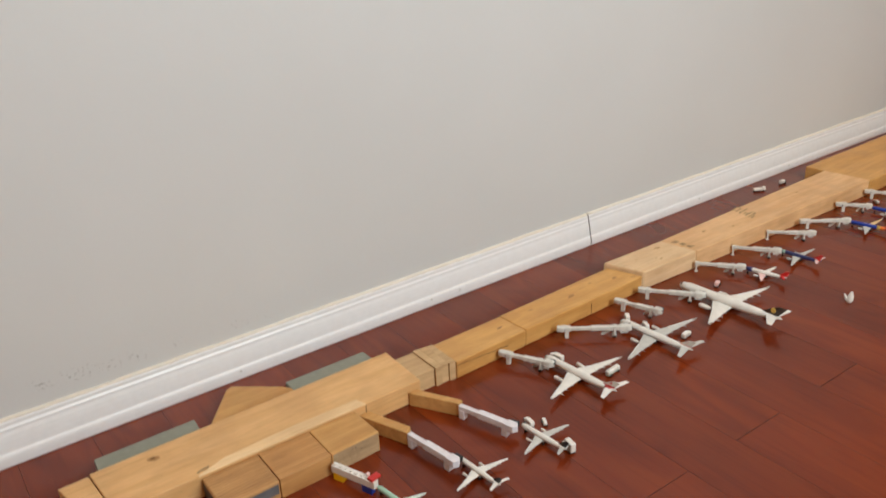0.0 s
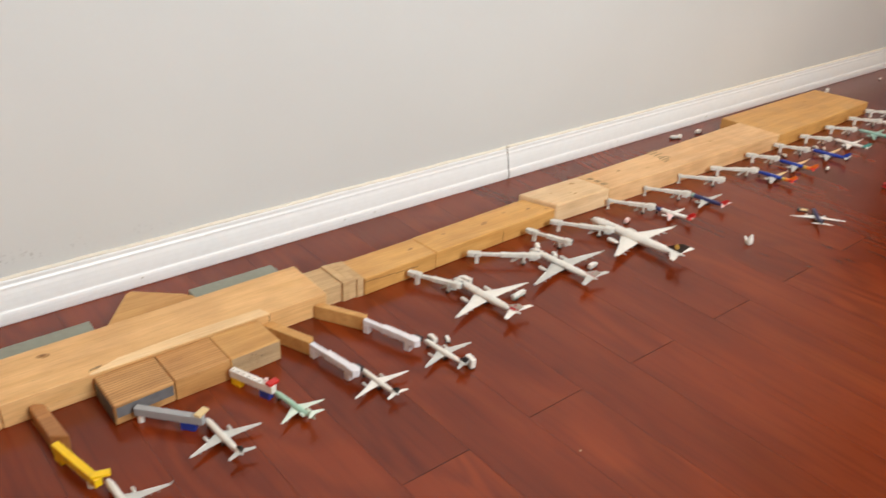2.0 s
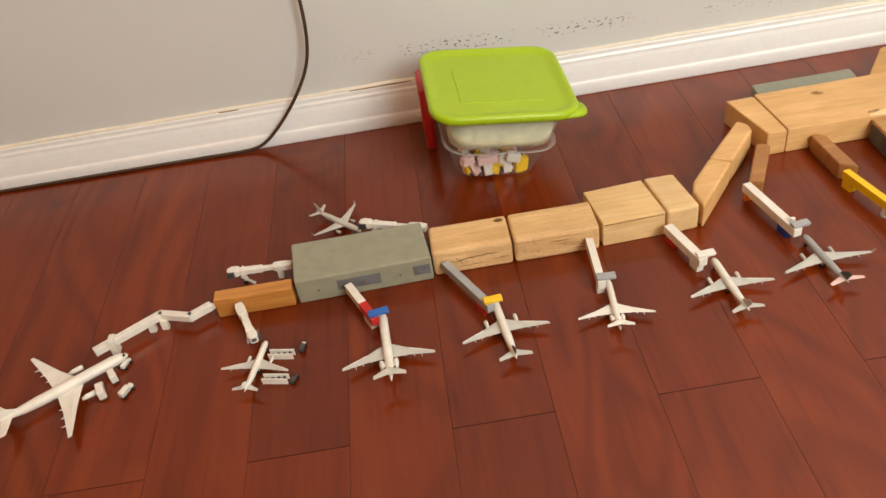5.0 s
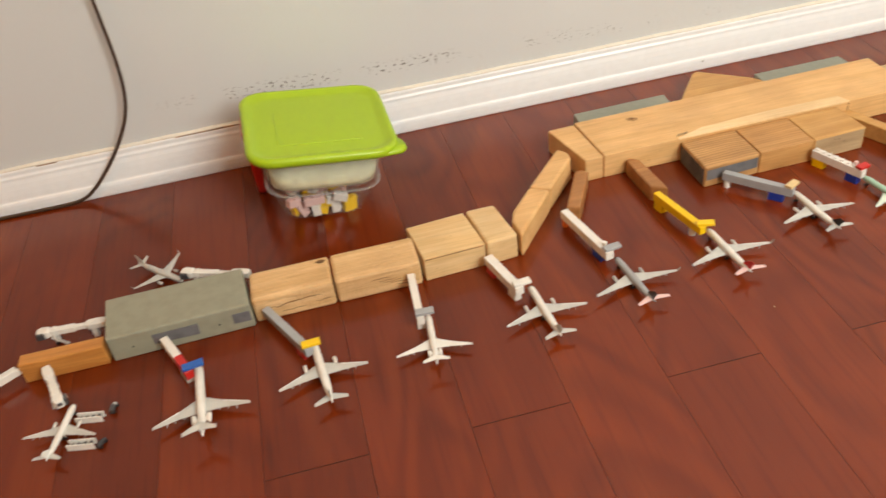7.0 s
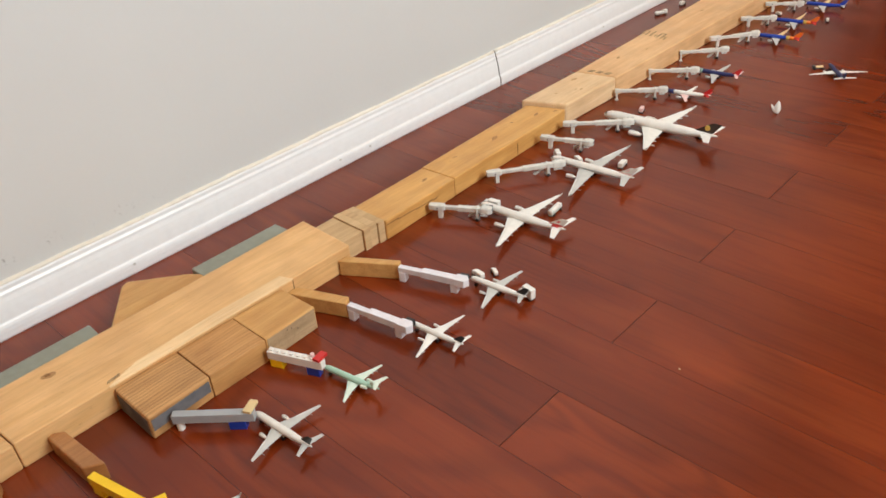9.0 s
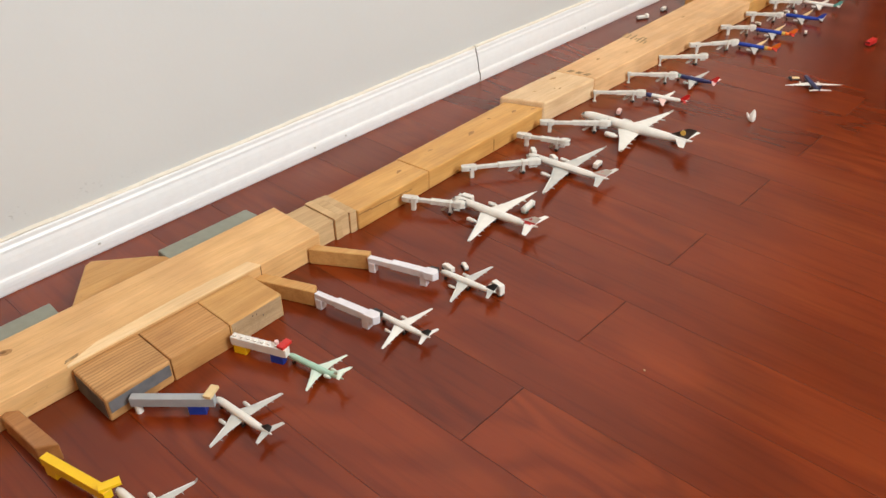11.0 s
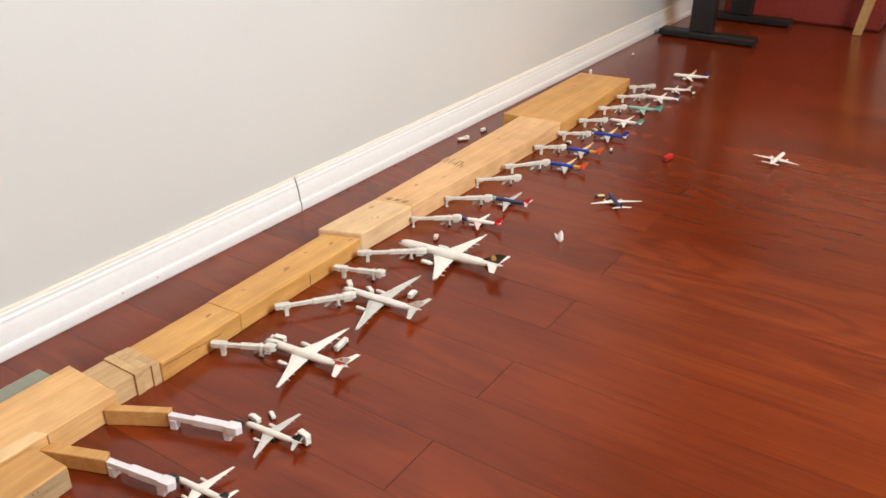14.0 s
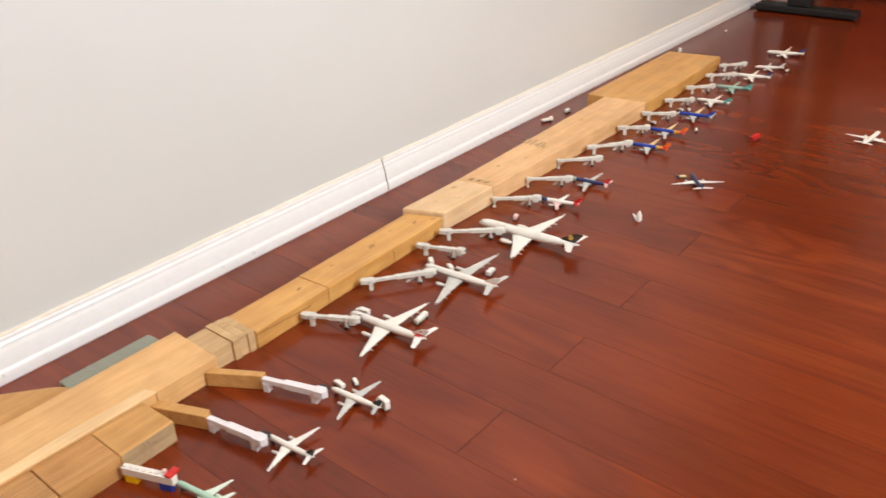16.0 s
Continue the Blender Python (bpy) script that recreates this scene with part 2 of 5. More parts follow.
def wall_material():
    m, n, l, p = material("scuffed_white_wall")
    tc = n.new("ShaderNodeTexCoord")
    big = add(n, "ShaderNodeTexNoise", Scale=2.2, Detail=3.0)
    l.new(tc.outputs["Object"], big.inputs["Vector"])
    r = ramp(n, [(0.3, (0.590, 0.604, 0.600)), (0.7, (0.622, 0.638, 0.638))])
    l.new(big.outputs["Fac"], r.inputs["Fac"])
    # dark scuffs in a low band above the baseboard
    sep = n.new("ShaderNodeSeparateXYZ")
    l.new(tc.outputs["Object"], sep.inputs[0])

    def window(sock, a, b, c, d):
        up = n.new("ShaderNodeMapRange")
        up.interpolation_type = "SMOOTHSTEP"
        up.inputs[1].default_value, up.inputs[2].default_value = a, b
        dn = n.new("ShaderNodeMapRange")
        dn.interpolation_type = "SMOOTHSTEP"
        dn.inputs[1].default_value, dn.inputs[2].default_value = d, c
        l.new(sock, up.inputs[0])
        l.new(sock, dn.inputs[0])
        k = n.new("ShaderNodeMath")
        k.operation = "MULTIPLY"
        l.new(up.outputs[0], k.inputs[0])
        l.new(dn.outputs[0], k.inputs[1])
        return k.outputs[0]

    def times(a, b):
        k = n.new("ShaderNodeMath")
        k.operation = "MULTIPLY"
        l.new(a, k.inputs[0])
        l.new(b, k.inputs[1])
        return k.outputs[0]

    # the band of scuffs sinks slowly along the wall
    sink = n.new("ShaderNodeMath")
    sink.operation = "MULTIPLY_ADD"
    sink.inputs[1].default_value = 0.028
    l.new(sep.outputs["X"], sink.inputs[0])
    l.new(sep.outputs["Z"], sink.inputs[2])
    zone = times(window(sink.outputs[0], 0.0495, 0.0555, 0.0625, 0.0730), window(sep.outputs["X"], -1.45, -1.28, -1.14, -0.52))
    mp = add(n, "ShaderNodeMapping", Scale=(0.85, 1.0, 1.35))
    l.new(tc.outputs["Object"], mp.inputs["Vector"])
    specks = add(n, "ShaderNodeTexNoise", Scale=215.0, Detail=2.0, Roughness=0.55)
    l.new(mp.outputs["Vector"], specks.inputs["Vector"])
    patch = add(n, "ShaderNodeTexNoise", Scale=13.0, Detail=2.0)
    l.new(tc.outputs["Object"], patch.inputs["Vector"])
    sm = n.new("ShaderNodeMapRange")
    sm.inputs[1].default_value, sm.inputs[2].default_value = 0.57, 0.65
    l.new(specks.outputs["Fac"], sm.inputs[0])
    pm = n.new("ShaderNodeMapRange")
    pm.inputs[1].default_value, pm.inputs[2].default_value = 0.44, 0.52
    l.new(patch.outputs["Fac"], pm.inputs[0])
    fac = times(times(sm.outputs[0], pm.outputs[0]), zone)
    c = mix(n, l, fac, r.outputs["Color"], (0.12, 0.11, 0.10))
    l.new(c, p.inputs["Base Color"])
    p.inputs["Roughness"].default_value = 0.6
    fine = add(n, "ShaderNodeTexNoise", Scale=160.0, Detail=3.0)
    l.new(tc.outputs["Object"], fine.inputs["Vector"])
    bump(n, l, fine.outputs["Fac"], 0.12, 0.0008, p)
    return m


def clear_plastic(name, colour, rough, weight=0.9):
    m, n, l, p = material(name)
    p.inputs["Base Color"].default_value = (*colour, 1)
    p.inputs["Roughness"].default_value = rough
    see = n.new("ShaderNodeBsdfTransparent")
    both = n.new("ShaderNodeMixShader")
    both.inputs[0].default_value = 1 - weight
    l.new(see.outputs[0], both.inputs[1])
    l.new(p.outputs[0], both.inputs[2])
    l.new(both.outputs[0], n["Material Output"].inputs["Surface"])
    return m


M_FLOOR = floor_material()
M_WALL = wall_material()
M_TRIM = plastic("glossy_white_trim_paint", (0.80, 0.82, 0.835), 0.3, 0.02)
M_BEAD = plastic("cream_bead", (0.76, 0.72, 0.63), 0.55, 0.04)
M_CEIL = plastic("ceiling_paint", (0.78, 0.77, 0.74), 0.8, 0.02)
M_WARM_BOUNCE = plastic("tan_bounce_colour", (0.42, 0.27, 0.14), 0.6, 0.05)
M_JOINT_EDGE = plastic("dark_joint_edge", (0.075, 0.016, 0.006), 0.7, 0.1)
M_GAP = plastic("dark_gap", (0.02, 0.012, 0.009), 0.8, 0.1)
M_PINE = wood("light_pine", (0.80, 0.505, 0.235), (0.71, 0.42, 0.175), 0.85, 0.5, rings=0.4)
M_PINE_PALE = wood("pale_pine", (0.82, 0.605, 0.34), (0.74, 0.505, 0.245), 0.8, 0.55, rings=0.3)
M_PINE_GOLD = wood("golden_pine", (0.70, 0.40, 0.135), (0.60, 0.315, 0.09), 0.8, 0.42, rings=0.4)
M_PINE_CROSS = wood("pine_end_grain", (0.80, 0.545, 0.29), (0.68, 0.42, 0.19), 1.1, 0.65, turn=62, rings=0.5, ribs=0.04, relief=1.0)
M_FIR = wood("ribbed_fir", (0.56, 0.315, 0.125), (0.40, 0.205, 0.072), 1.0, 0.5, rings=0.7, ribs=0.44)
M_BROWN = wood("brown_stained_wood", (0.46, 0.22, 0.080), (0.32, 0.135, 0.045), 1.2, 0.45)
M_ORANGE = wood("orange_wood", (0.62, 0.285, 0.075), (0.47, 0.185, 0.042), 1.2, 0.45)
M_TAN = wood("tan_wood", (0.66, 0.385, 0.14), (0.55, 0.295, 0.095), 1.0, 0.5, rings=0.4)
M_KNOT_PALE = wood("faded_knot", (0.50, 0.275, 0.105), (0.34, 0.165, 0.058), 2.0, 0.6, rings=0.6)
M_ESPRESSO = plastic("espresso_paint", (0.040, 0.020, 0.013), 0.4, 0.05)
M_KNOT = plastic("wood_knot", (0.32, 0.155, 0.055), 0.8, 0.35)
M_GREYPAINT = plastic("grey_green_paint", (0.30, 0.30, 0.225), 0.5, 0.06)
M_GREYPATCH = plastic("slate_grey_patch", (0.16, 0.16, 0.17), 0.6, 0.15)
M_CHAR = plastic("charcoal_stain", (0.075, 0.065, 0.055), 0.7, 0.3)
M_PLATE = plastic("grey_green_plate", (0.26, 0.275, 0.22), 0.45, 0.06)
M_WHITE = plastic("white_enamel", (0.80, 0.78, 0.73), 0.3, 0.05)
M_BRICKWHITE = plastic("white_brick_plastic", (0.80, 0.77, 0.72), 0.28, 0.04)
M_PRINT = plastic("lilac_white_print", (0.76, 0.74, 0.78), 0.5, 0.05)
M_BRIDGE = plastic("pale_grey_bridge", (0.70, 0.69, 0.64), 0.42, 0.08)
M_SILVER = plastic("silver_grey", (0.55, 0.55, 0.52), 0.32, 0.06)
M_GREY = plastic("grey_plastic", (0.36, 0.375, 0.39), 0.35, 0.05)
M_DGREY = plastic("dark_grey", (0.06, 0.06, 0.065), 0.45, 0.1)
M_BLACK = plastic("black", (0.010, 0.010, 0.011), 0.45, 0.1)
M_PINE_PEACH = wood("peach_pine", (0.80, 0.525, 0.285), (0.71, 0.43, 0.21), 0.8, 0.5, rings=0.3)
M_SAWN = wood("grey_sawn_wood", (0.50, 0.36, 0.21), (0.36, 0.245, 0.135), 1.1, 0.7, turn=90, relief=0.7)
M_STAMP = plastic("faded_stamp_ink", (0.42, 0.27, 0.125), 0.7, 0.35)
M_TANK = plastic("pale_tank", (0.50, 0.56, 0.48), 0.35, 0.1)
M_OFFCUT = wood("pale_offcut", (0.66, 0.465, 0.255), (0.52, 0.345, 0.175), 0.8, 0.6, rings=0.4)
M_LBLUE = plastic("mid_blue_brick", (0.02, 0.12, 0.46), 0.3, 0.04)
M_CHARRED = plastic("slate_stain", (0.13, 0.115, 0.105), 0.7, 0.25)
M_MINT = plastic("mint_green", (0.40, 0.62, 0.50), 0.35, 0.05)
M_PALEMINT = plastic("pale_mint", (0.66, 0.76, 0.66), 0.35, 0.05)
M_FIR_FINE = wood("fine_fir", (0.60, 0.33, 0.125), (0.47, 0.235, 0.078), 1.0, 0.5, rings=0.5, ribs=0.22)
M_SAPWOOD = wood("cream_sapwood", (0.88, 0.66, 0.39), (0.80, 0.55, 0.28), 0.8, 0.55, rings=0.2)
M_PINK = plastic("pink_white_plastic", (0.80, 0.55, 0.52), 0.35, 0.04)
M_FILL = plastic("pale_cream_contents", (0.74, 0.72, 0.45), 0.6, 0.15)
M_GOLD = plastic("gold_paint", (0.62, 0.40, 0.08), 0.35, 0.05)
M_CREAMPINE = wood("cream_pine", (0.81, 0.60, 0.375), (0.72, 0.50, 0.285), 0.8, 0.55, rings=0.3)
M_TEAL = plastic("teal_green", (0.10, 0.34, 0.30), 0.35, 0.05)
M_TEALGREY = plastic("grey_teal", (0.30, 0.46, 0.40), 0.35, 0.05)
M_NAVY = plastic("navy_blue", (0.022, 0.028, 0.11), 0.3, 0.05)
M_BLUE = plastic("bright_blue", (0.012, 0.045, 0.33), 0.3, 0.05)
M_RED = plastic("red_plastic", (0.55, 0.02, 0.018), 0.3, 0.05)
M_ORANGEPAINT = plastic("orange_paint", (0.75, 0.17, 0.02), 0.35, 0.05)
M_YELLOW = plastic("yellow_plastic", (0.88, 0.56, 0.012), 0.3, 0.04)
M_CREAM = plastic("tan_plastic", (0.72, 0.54, 0.28), 0.35, 0.04)
M_LIME = plastic("lime_green_lid", (0.345, 0.515, 0.016), 0.35, 0.012)
M_CLEAR = clear_plastic("clear_tub", (0.92, 0.92, 0.90), 0.06, 0.94)
M_RIM = clear_plastic("clear_thick_rim", (0.95, 0.95, 0.94), 0.08, 0.84)
M_FROST = clear_plastic("frosted_tub", (0.90, 0.88, 0.78), 0.3, 0.80)
M_CORD = plastic("dark_brown_cord", (0.06, 0.033, 0.019), 0.45, 0.1)
M_MAROON = plastic("maroon_box", (0.30, 0.040, 0.030), 0.45, 0.1)
M_BEECH = wood("beech_leg", (0.60, 0.40, 0.18), (0.48, 0.29, 0.11), 1.0, 0.4, turn=0)


# ---- mesh tools ----
def mesh_of(bm, mat, smooth=False):
    bmesh.ops.recalc_face_normals(bm, faces=bm.faces)
    me = bpy.data.meshes.new("mesh")
    bm.to_mesh(me)
    bm.free()
    for f in me.polygons:
        f.use_smooth = smooth
    me.materials.append(mat)
    return me


def part(name, bm, mat, parent, label="", smooth=False):
    ob = new(name, mesh_of(bm, mat, smooth))
    ob.parent = parent
    if label:
        tagged(ob, label)
    return ob


def thing(name, label, category, m=None, group="", kind=""):
    ob = new(name)
    ob.empty_display_size = 0.02
    if m is not None:
        ob.matrix_world = m
    return tagged(ob, label, category, group, kind)


def single(name, bm, mat, label, category, m=None, group="", kind="", smooth=False):
    ob = new(name, mesh_of(bm, mat, smooth))
    if m is not None:
        ob.matrix_world = m
    return tagged(ob, label, category, group, kind)


def box(x0, x1, y0, y1, z0, z1, bevel=0.0, seg=1, bm=None):
    b = bmesh.new()
    v = [b.verts.new((x, y, z)) for z in (z0, z1) for y in (y0, y1) for x in (x0, x1)]
    for f in ((0, 2, 3, 1), (4, 5, 7, 6), (0, 1, 5, 4), (2, 6, 7, 3), (0, 4, 6, 2), (1, 3, 7, 5)):
        b.faces.new([v[i] for i in f])
    if bevel:
        bmesh.ops.bevel(b, geom=b.edges[:], offset=bevel, segments=seg, affect="EDGES", profile=0.5)
    return joined(bm, b)


def joined(bm, b):
    if bm is None:
        return b
    me = bpy.data.meshes.new("tmp")
    b.to_mesh(me)
    b.free()
    bm.from_mesh(me)
    bpy.data.meshes.remove(me)
    return bm


def prism(pts, z0, z1, bevel=0.0, seg=1, bm=None):
    b = bmesh.new()
    lo = [b.verts.new((x, y, z0)) for x, y in pts]
    hi = [b.verts.new((x, y, z1)) for x, y in pts]
    n = len(pts)
    b.faces.new(lo[::-1])
    b.faces.new(hi)
    for i in range(n):
        b.faces.new((lo[i], lo[(i + 1) % n], hi[(i + 1) % n], hi[i]))
    if bevel:
        bmesh.ops.bevel(b, geom=b.edges[:], offset=bevel, segments=seg, affect="EDGES", profile=0.5)
    return joined(bm, b)


def cylinder(p, q, r0, r1=None, n=10, bm=None):
    b = bmesh.new()
    p, q = Vector(p), Vector(q)
    d = (q - p).length
    bmesh.ops.create_cone(b, cap_ends=True, segments=n, radius1=r0, radius2=r0 if r1 is None else r1, depth=d)
    b.transform(Matrix.Translation((p + q) / 2) @ (q - p).to_track_quat("Z", "Y").to_matrix().to_4x4())
    return joined(bm, b)


def loft(rings, bm=None, n=12, cap=True):
    """rings: x, y, z, half-width, half-height; a tube along x."""
    b = bmesh.new()
    rows = []
    for x, y, z, ry, rz in rings:
        rows.append([b.verts.new((x, y + ry * math.cos(a), z + rz * math.sin(a))) for a in (2 * math.pi * i / n for i in range(n))])
    for r0, r1 in zip(rows, rows[1:]):
        for i in range(n):
            b.faces.new((r0[i], r0[(i + 1) % n], r1[(i + 1) % n], r1[i]))
    if cap:
        b.faces.new(rows[0])
        b.faces.new(rows[-1][::-1])
    return joined(bm, b)


def slab(root, tip, thick0, thick1, axis="z", bm=None):
    """A flying surface: root and tip are (leading point, trailing point); it is thick across axis."""
    b = bmesh.new()
    out = []
    for (le, te), th in ((root, thick0), (tip, thick1)):
        le, te = Vector(le), Vector(te)
        mid = le.lerp(te, 0.35)
        o = Vector((0, 0, th / 2)) if axis == "z" else Vector((0, th / 2, 0))
        out.append([b.verts.new(p) for p in (le, mid + o, te, mid - o)])
    for i in range(4):
        b.faces.new((out[0][i], out[0][(i + 1) % 4], out[1][(i + 1) % 4], out[1][i]))
    b.faces.new(out[0])
    b.faces.new(out[1][::-1])
    return joined(bm, b)


# ---- room ----
def frame_wall(name, x0, x1, y0, y1, z1, holes, label):
    """A wall along x with openings (x from, x to, z from, z to)."""
    bm = bmesh.new()
    xs = sorted({x0, x1, *(h[0] for h in holes), *(h[1] for h in holes)})
    for a, b in zip(xs, xs[1:]):
        cut = [h for h in holes if h[0] <= a and b <= h[1]]
        if cut:
            box(a, b, y0, y1, 0, cut[0][2], bm=bm)
            box(a, b, y0, y1, cut[0][3], z1, bm=bm)
        else:
            box(a, b, y0, y1, 0, z1, bm=bm)
    return single(name, bm, M_WALL, label, "wall", kind="structure")


single("wall_north", box(RX0, RX1, 0.0, 0.12, 0, CEIL), M_WALL, "scuffed off-white painted plaster wall", "wall", kind="structure")
# Unseen closing wall, set near so the window light falls off along x.
frame_wall("wall_south", RX0, RX1, RY0 - 0.12, RY0, CEIL, [(WIN_X0, WIN_X1, WIN_Z0, WIN_Z1)], "unseen off-white wall added behind to hold the assumed window")
# Never in view; tan is chosen to dim and warm the bounced light.
single("wall_west", box(RX0 - 0.12, RX0, RY0 - 0.12, 0.12, 0, CEIL), M_WARM_BOUNCE, "unseen wall coloured tan to dim and warm the left", "wall", kind="structure")
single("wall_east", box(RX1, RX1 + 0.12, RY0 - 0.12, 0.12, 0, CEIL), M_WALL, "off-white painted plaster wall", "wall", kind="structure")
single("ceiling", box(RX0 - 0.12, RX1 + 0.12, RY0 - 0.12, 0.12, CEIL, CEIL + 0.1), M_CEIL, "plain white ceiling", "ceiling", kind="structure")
# Frame of the assumed window, out of view.
win = thing("assumed_window", "unseen white-framed window assumed in the wall behind", "window", kind="structure")
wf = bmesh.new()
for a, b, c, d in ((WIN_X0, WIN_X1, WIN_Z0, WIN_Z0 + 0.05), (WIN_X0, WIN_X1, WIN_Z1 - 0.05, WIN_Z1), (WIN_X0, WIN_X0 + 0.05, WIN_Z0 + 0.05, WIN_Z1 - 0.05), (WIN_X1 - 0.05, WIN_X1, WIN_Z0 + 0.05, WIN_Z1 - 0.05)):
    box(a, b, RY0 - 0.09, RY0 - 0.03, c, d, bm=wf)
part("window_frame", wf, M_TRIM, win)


# Unseen fixtures, added only to house the two warm lamps.
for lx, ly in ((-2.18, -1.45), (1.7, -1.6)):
    lamp_ob = thing("added_lamp_fixture", "unseen white round fixture added around a warm lamp", "lamp", pose(lx, ly, 0), "ceiling lamps")
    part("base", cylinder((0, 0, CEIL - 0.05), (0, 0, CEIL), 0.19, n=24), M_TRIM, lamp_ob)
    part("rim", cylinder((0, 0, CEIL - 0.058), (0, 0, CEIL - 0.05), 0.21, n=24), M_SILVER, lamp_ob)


def baseboard_run(x0, x1, name, mat=None, deep=1.0, label="glossy white moulded baseboard", category="baseboard"):
    """A moulded board: profile of depth from the wall and height."""
    prof = [(0, 0), (0.0150, 0), (0.0160, 0.0025), (0.0162, 0.0095), (0.0158, 0.0140), (0.0148, 0.0170), (0.0136, 0.0184), (0.0131, 0.0194), (0.0129, 0.0206),
            (0.0123, 0.0260), (0.0112, 0.0330), (0.0098, 0.0395), (0.0084, 0.0440), (0.0081, 0.0452), (0.0082, 0.0466), (0.0079, 0.0482), (0.0071, 0.0494),
            (0.0064, 0.0506), (0.0062, 0.0522), (0.0063, 0.0540), (0.0060, 0.0556), (0.0050, 0.0568), (0.0030, 0.0574), (0, 0.0575)]
    bm = bmesh.new()
    a = [bm.verts.new((x0, -d * deep, z)) for d, z in prof]
    b = [bm.verts.new((x1, -d * deep, z)) for d, z in prof]
    n = len(prof)
    for i in range(n - 1):
        bm.faces.new((a[i], b[i], b[i + 1], a[i + 1]))
    bm.faces.new(a)
    bm.faces.new(b[::-1])
    return single(name, bm, mat or M_TRIM, label, category, kind="structure")


def bead_run(x0, x1):
    """A cream bead between the board and the wall; its lower line wavers."""
    bm = bmesh.new()
    n = int((x1 - x0) / 0.012)
    rows = []
    for i in range(n + 1):
        x = x0 + (x1 - x0) * i / n
        w = 0.0004 * math.sin(x * 31) + 0.0003 * math.sin(x * 83 + 1)
        rows.append([bm.verts.new((x, -d, z)) for d, z in ((0, 0.0568), (0.0050, 0.0570 + w), (0.0042, 0.0584 + w), (0.0024, 0.0592), (0.0007, 0.0598 + w), (0, 0.0599 + w))])
    for r0, r1 in zip(rows, rows[1:]):
        for j in range(5):
            bm.faces.new((r0[j], r1[j], r1[j + 1], r0[j + 1]))
    bm.faces.new(rows[0])
    bm.faces.new(rows[-1][::-1])
    return single("trim", bm, M_BEAD, "cream bead along the top of the baseboard", "trim", kind="structure", smooth=True)


bead_run(RX0, -0.0013)
bead_run(0.0013, RX1)
baseboard_run(RX0, -0.0013, "baseboard")
single("trim", box(-1.412, -1.330, -0.0058, -0.0002, 0.0566, 0.0575), M_KNOT, "dark crack along the top of the baseboard", "crack", kind="structure")
single("trim", box(-1.585, -1.560, -0.0058, -0.0002, 0.0566, 0.0575), M_KNOT, "chipped paint on the baseboard edge", "chip", kind="structure")
for kx, kz in ((-0.691, 0.012), (-0.362, 0.012), (-0.304, 0.010), (0.31, 0.012), (0.62, 0.011)):
    single("trim", prism([(kx - 0.0018, -0.0166), (kx + 0.0012, -0.0166), (kx + 0.0018, -0.0116), (kx - 0.0010, -0.0116)], kz, kz + 0.0024), M_SILVER, "small grey knock on the baseboard", "chip", kind="structure")
baseboard_run(0.0013, RX1, "baseboard")
baseboard_run(-0.0012, 0.0012, "trim", M_GAP, 0.96, "dark open joint between two baseboards", "joint")

# ---- wooden terminal ----
BLOCKS = "wooden terminal blocks"


def block(pts, h, mat, label, z0=0.0, bevel=0.0016, name="wood_block", group=BLOCKS):
    cx = sum(p[0] for p in pts) / len(pts)
    cy = sum(p[1] for p in pts) / len(pts)
    bm = prism([(x - cx, y - cy) for x, y in pts], 0, h, bevel, 2)
    return single(name, bm, mat, label, "wood block", pose(cx, cy, z0), group)


def rect(x0, x1, y0, y1, skew=0.0):
    return [(x0, y0), (x1, y0 + skew), (x1, y1 + skew), (x0, y1)]


def on_block(ob, name, bm, mat, label=""):
    """A part given in world places, hung under a block."""
    p = part(name, bm, mat, ob, label)
    p.matrix_parent_inverse = ob.matrix_world.inverted()
    return p


block(rect(-1.564, -1.483, -0.341, -0.325), 0.024, M_ORANGE, "narrow orange-brown wood block beside the grey block")
grey = block([(-1.479, -0.340), (-1.338, -0.336), (-1.344, -0.274), (-1.485, -0.276)], 0.030, M_GREYPAINT, "grey-green painted wood block with slate patches", bevel=0.002)
for x0, x1 in ((-1.437, -1.392), (-1.358, -1.3405)):
    on_block(grey, "patch", box(x0, x1, -0.3404 + 0.0282 * (x0 + 1.479), -0.334, 0.010, 0.022), M_GREYPATCH, "slate grey painted patch")
for x in (-1.457, -1.372):
    on_block(grey, "nail_hole", cylinder((x, -0.3402 + 0.0282 * (x + 1.479), 0.0135), (x, -0.335, 0.0135), 0.0011, n=8), M_BLACK)
b3 = block(rect(-1.337, -1.254, -0.332, -0.286), 0.030, M_PINE_CROSS, "pale cut pine block with a crack along its side", bevel=0.0034)


def wander(ob, x0, x1, y, z, amp, seed, thick=0.0008):
    """A thin crack that wanders along the front of a block."""
    rng = random.Random(seed)
    bm = bmesh.new()
    n = max(6, int((x1 - x0) / 0.0028))
    rows, zz = [], z
    for i in range(n + 1):
        zz += rng.uniform(-0.5, 0.5) * amp
        zz += (z - zz) * 0.12
        th = thick * (0.25 + 0.75 * math.sin(math.pi * i / n)) * rng.uniform(0.6, 1.1)
        u = x0 + (x1 - x0) * i / n
        rows.append([bm.verts.new((u, y + d, zz + h)) for d, h in ((-0.0002, -th), (-0.0002, th), (0.0016, th), (0.0016, -th))])
    for r0, r1 in zip(rows, rows[1:]):
        for q in range(4):
            bm.faces.new((r0[q], r1[q], r1[(q + 1) % 4], r0[(q + 1) % 4]))
    bm.faces.new(rows[0])
    bm.faces.new(rows[-1][::-1])
    on_block(ob, "crack", bm, M_KNOT, "dark wandering crack")


